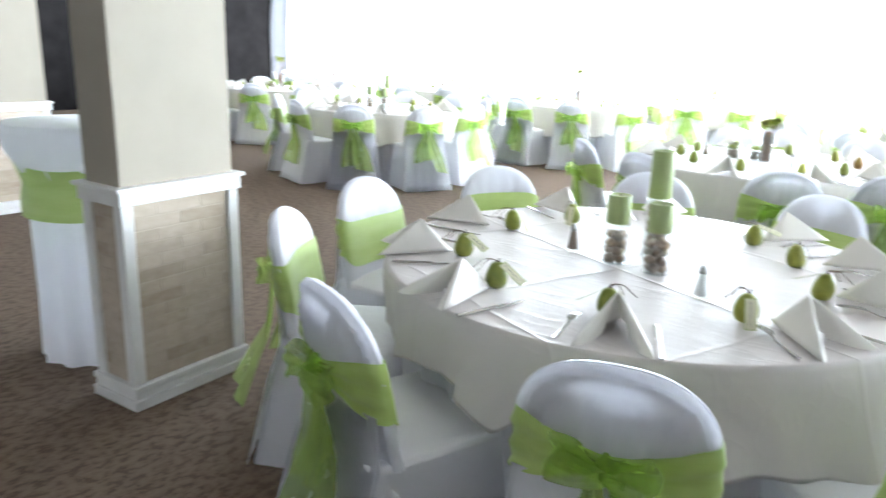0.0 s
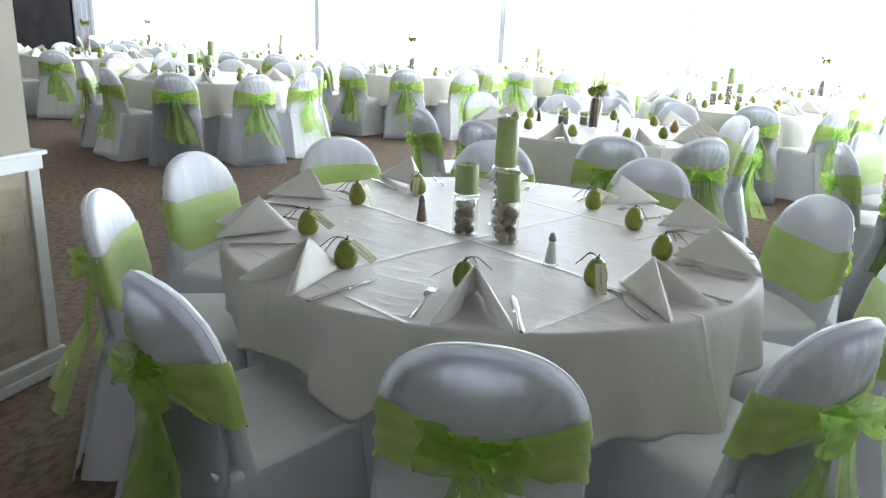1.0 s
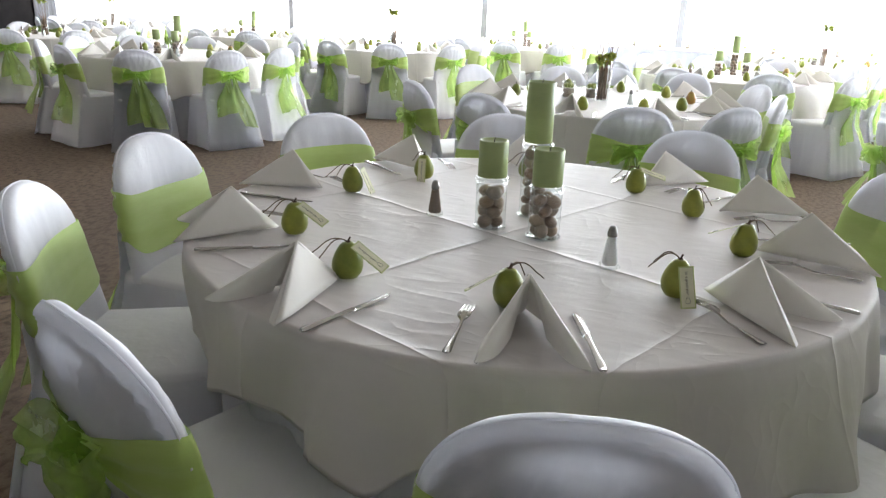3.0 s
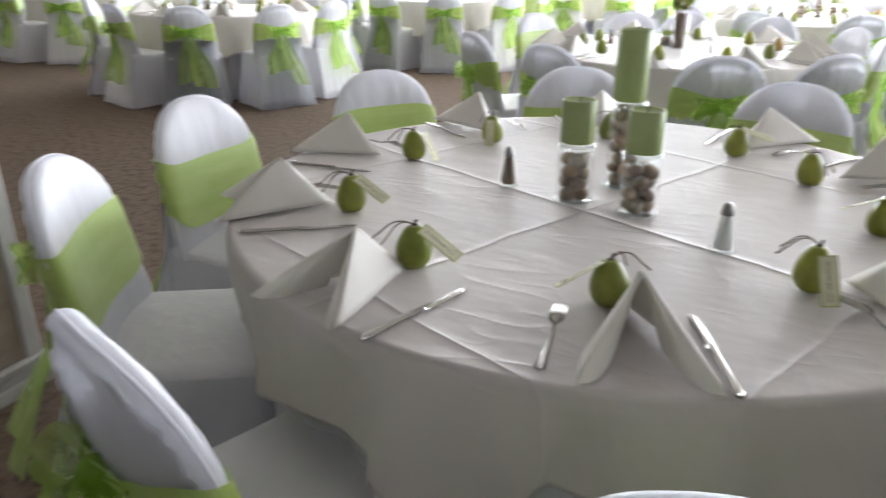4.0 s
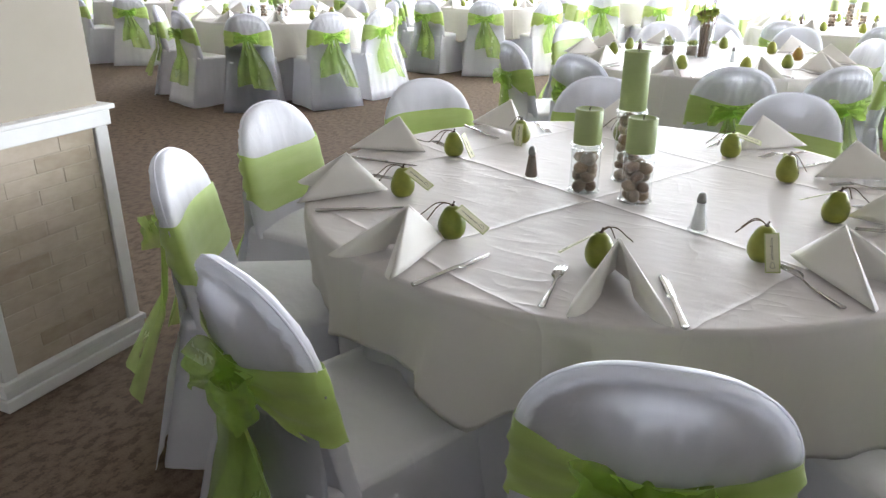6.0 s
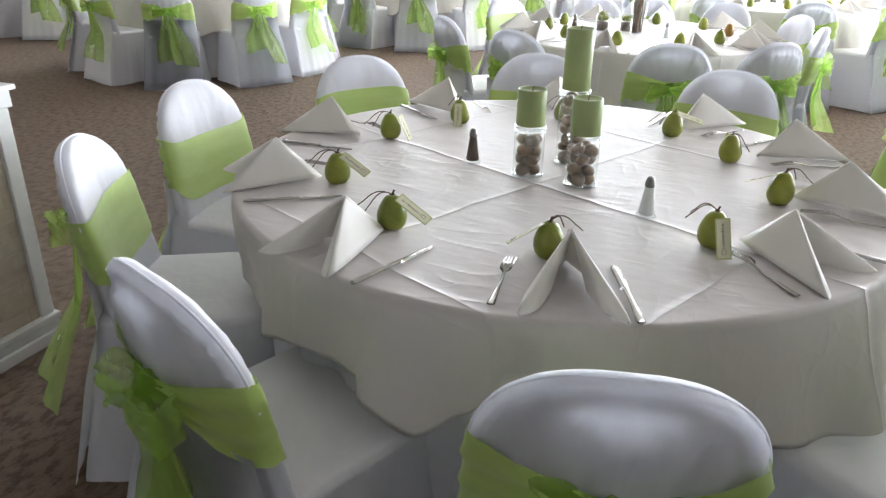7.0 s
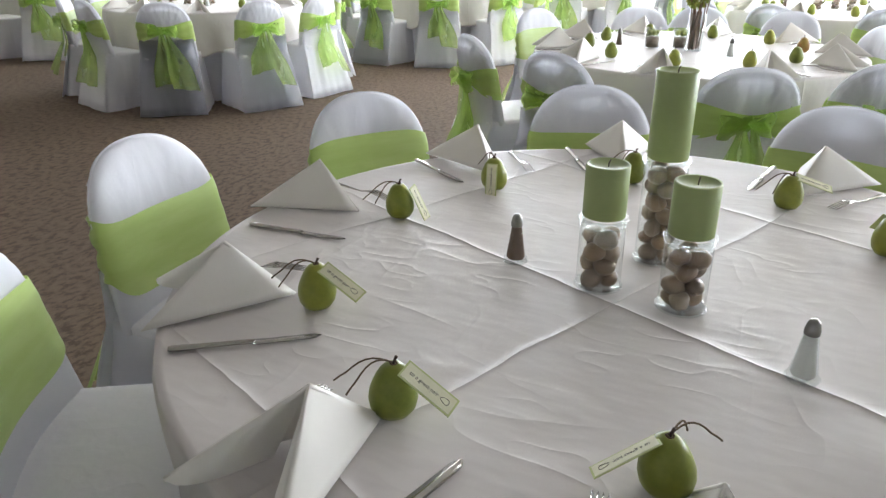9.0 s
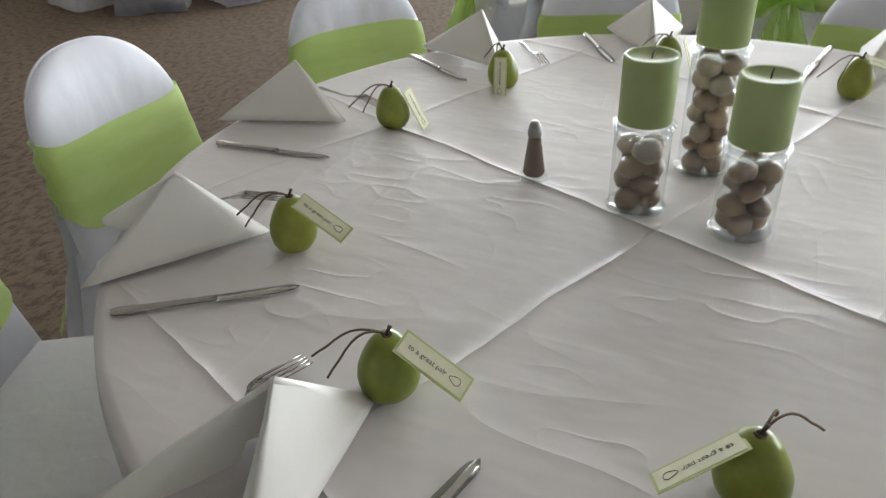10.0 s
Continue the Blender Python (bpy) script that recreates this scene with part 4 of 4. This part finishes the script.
# cutlery that lies askew: setting, which, middle and heading of the handle
ASKEW = {(2, "knife"): (0.234, -0.594, -66), (1, "knife"): (-0.224, -0.683, -105.5), (0, "knife"): (-0.637, -0.459, -143), (9, "knife"): (-0.857, -0.028, -175),
         (3, "fork"): (0.462, -0.382, -48), (2, "fork"): (0.0, -0.653, -81), (1, "fork"): (-0.464, -0.613, -104.8)}
place_table(CX, CY)
for i, (a, ra, rp, ap, tg) in enumerate(SETTINGS):
    c, s = cos(radians(a)), sin(radians(a))
    lay_napkin(CX + ra * c, CY + ra * s, a, i)
    pr = make_pear(i, tg)
    pr.matrix_world = pose(CX + rp * cos(radians(ap)), CY + rp * sin(radians(ap)), TOP)
    for proto, off, r0 in ((KNIFE, 9.8, 0.775), (FORK, -9.3, 0.765)):
        b = radians(a + off)
        m = pose(CX + r0 * cos(b), CY + r0 * sin(b), TOP + 0.0005, 0, 0, a + off + (6 if proto is KNIFE else -4) * (1 if i % 2 else 0.3))
        askew = ASKEW.get((i, "knife" if proto is KNIFE else "fork"))
        if askew:
            m = pose(askew[0], askew[1], TOP + 0.0005, 0, 0, askew[2])
        put(proto, m)

put(make_candle_jar(0.141, 0.098, 3), pose(-0.174, 0.016, TOP))
put(make_candle_jar(0.141, 0.094, 5), pose(-0.016, -0.006, TOP, 0, 0, 40))
put(make_candle_jar(0.215, 0.168, 8), pose(-0.1, 0.185, TOP))
JARS = [o for o in scene.objects if o.name.startswith("candle_jar") and o.parent is None]
SALT, PEPPER = make_shaker("salt"), make_shaker("pepper")
put(SALT, pose(0.188, -0.162, TOP))
put(PEPPER, pose(-0.354, 0.048, TOP))

MAIN_CHAIRS = [(-69.1, 1.24, -5), (-105.4, 1.252, -3), (-145.6, 1.284, -1), (-178.5, 1.325, 1), (146.5, 1.31, 0),
               (110, 1.264, 0), (72, 1.25, 0), (34.5, 1.331, 0), (2, 1.3, 0), (-30.7, 1.257, -4)]
for a, rc, turn in MAIN_CHAIRS:
    place_chair(CX + rc * cos(radians(a)), CY + rc * sin(radians(a)), CX, CY, "chairs round the main table", turn)

# ---------------------------------------------------------------- the other tables
PLAIN_PEAR = [make_pear(20), make_pear(23), make_pear(99)]
VASE, TALL_VASE, MOSS = make_flower_vase(4), make_flower_vase(6, False), make_moss_glass(2)


def lay_table(x, y, decor, start, chairs=None, n=10, cutlery=False, group="chairs"):
    place_table(x, y, start * 1.7)
    rng = random.Random(int(x * 100 + y * 10))
    for i in range(n):
        a = start + 360 / n * i
        c, s = cos(radians(a)), sin(radians(a))
        lay_napkin(x + 0.76 * c, y + 0.76 * s, a + rng.uniform(-8, 8), i)
        b = radians(a + rng.uniform(-3, 3))
        put(PLAIN_PEAR[2 if i == 3 else i % 2], pose(x + 0.585 * cos(b), y + 0.585 * sin(b), TOP, 0, 0, rng.uniform(0, 360)))
        if cutlery:
            for proto, off in ((KNIFE, 10), (FORK, -9.5)):
                b = radians(a + off)
                put(proto, pose(x + 0.775 * cos(b), y + 0.775 * sin(b), TOP + 0.0005, 0, 0, a + off))
        if chairs is None:
            place_chair(x + (1.265 + rng.uniform(-0.03, 0.05)) * c, y + (1.265 + rng.uniform(-0.03, 0.05)) * s, x, y, group, rng.uniform(-6, 6))
    for cx_, cy_, turn in chairs or ():
        place_chair(cx_, cy_, x, y, group, turn)
    if decor == "candles":
        for jar, dx, dy in zip(JARS, (-0.16, 0.1, -0.02), (-0.06, -0.08, 0.1)):
            put(jar, pose(x + dx, y + dy, TOP))
    else:
        put(VASE if decor == "twigs" else TALL_VASE, pose(x, y, TOP, 0, 0, start * 3))
        put(MOSS, pose(x - 0.24, y + 0.03, TOP))
        put(MOSS, pose(x - 0.09, y + 0.08, TOP))
    put(SALT, pose(x + 0.22, y - 0.2, TOP))
    put(PEPPER, pose(x - 0.42, y - 0.02, TOP))


for j_ in JARS:
    first_use[j_.name] = True
lay_table(-0.49, 3.19, "twigs", -92, cutlery=True, group="chairs round the second table",
          chairs=[(-0.93, 1.98, 0), (-0.07, 1.93, 0), (0.4, 2.27, 0), (-1.52, 2.36, 10), (0.62, 3.1, 8), (0.5, 3.75, 0), (-1.68, 3.85, 0), (-1.05, 4.3, 0), (-0.65, 4.5, 0), (-0.02, 4.4, 0)])
lay_table(-5.1, 4.22, "candles", -50, group="chairs round the third table",
          chairs=[(-4.5, 3.1, 8), (-3.94, 3.63, 0), (-5.3, 3.02, -8), (-3.85, 4.35, -14), (-4.35, 5.3, 0), (-5.0, 5.5, 0), (-5.7, 5.35, 0), (-6.2, 4.8, 0), (-6.37, 4.1, 0), (-6.05, 3.4, 0)])
lay_table(-4.1, 7.25, "flowers", -65, group="chairs round a far table")
lay_table(0.25, 6.15, "candles", -75, group="chairs round a far table")
lay_table(-8.6, 5.6, "flowers", -60, group="chairs round a far table")
lay_table(1.2, 8.7, "flowers", -80, group="chairs round a far table")
lay_table(-2.95, 9.5, "candles", -85, group="chairs round a far table")
lay_table(-7.2, 8.3, "candles", -55, group="chairs round a far table")
lay_table(2.35, 2.75, "candles", -139, group="chairs round the side table")
lay_table(3.4, 5.6, "flowers", -100, group="chairs round the side table")
lay_table(-10.8, 8.9, "flowers", -60, group="chairs round a far table")

# long head table in front of the window
ht = empty("head_table")
bm = bmesh.new()
box(bm, 0, 6.5, 0, 0.75, 0.735, 0.762, 0.004)
part("tabletop", bm, M["linen"], ht, smooth=False)
bm = bmesh.new()
rows = []
for z in (0.745, 0.5, 0.25, 0.01):
    rows.append([(x, -0.006 - 0.02 * (0.5 + 0.5 * sin(x * 42 + sin(x * 7))) * (0.4 + 0.6 * (0.75 - z)), z) for x in np.linspace(0, 6.5, 560)])
grid(bm, rows)
bmesh.ops.solidify(bm, geom=bm.faces[:], thickness=0.003)
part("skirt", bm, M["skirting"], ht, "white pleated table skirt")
bm = bmesh.new()
box(bm, -0.006, 0.0, 0.0, 0.75, 0.01, 0.734)
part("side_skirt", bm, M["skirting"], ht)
tagged(ht, "long head table with a white pleated skirt by the windows", "table")
HT = pose(-2.25, 11.2, 0, 0, 0, -6)
ht.matrix_world = HT
vg = random.Random(5)
for i in range(14):
    put(MOSS, HT @ Matrix.Translation((0.2 + 0.45 * i, 0.3 + vg.uniform(-0.1, 0.1), 0.763)))

# cocktail table in a tied cover, behind the pillar
ct = empty("cocktail_table")
bm = bmesh.new()
n = 64
rows = []
for r, z, k_ in ((0.02, 1.1, 0), (0.3, 1.1, 0), (0.318, 1.095, 0), (0.322, 1.06, 0.3), (0.3, 0.98, 0.6), (0.235, 0.86, 0.7), (0.23, 0.78, 0.7), (0.225, 0.6, 0.9), (0.225, 0.3, 1), (0.235, 0.01, 1)):
    rows.append([((r + 0.014 * k_ * sin(11 * 2 * pi * j / n)) * cos(2 * pi * j / n), (r + 0.014 * k_ * sin(11 * 2 * pi * j / n)) * sin(2 * pi * j / n), z) for j in range(n)])
vs = grid(bm, rows, True)
bm.faces.new(list(reversed(vs[0])))
for f_ in bm.faces:
    f_.normal_flip()
part("cover", bm, M["cover"], ct)
bm = bmesh.new()
rows = []
for r, z in ((0.27, 0.925), (0.255, 0.88), (0.25, 0.82), (0.252, 0.76), (0.262, 0.7)):
    rows.append([((r + 0.006 * sin(5 * a + z * 40)) * cos(a), (r + 0.006 * sin(5 * a + z * 40)) * sin(a), z + 0.012 * sin(2 * a)) for a in np.linspace(0, 2 * pi, 49)[:-1]])
grid(bm, rows, True)
part("sash", bm, M["band"], ct, "lime green organza sash")
tagged(ct, "tall white covered cocktail table tied with a green sash", "cocktail table")
ct.matrix_world = pose(-2.46, -0.7, 0)
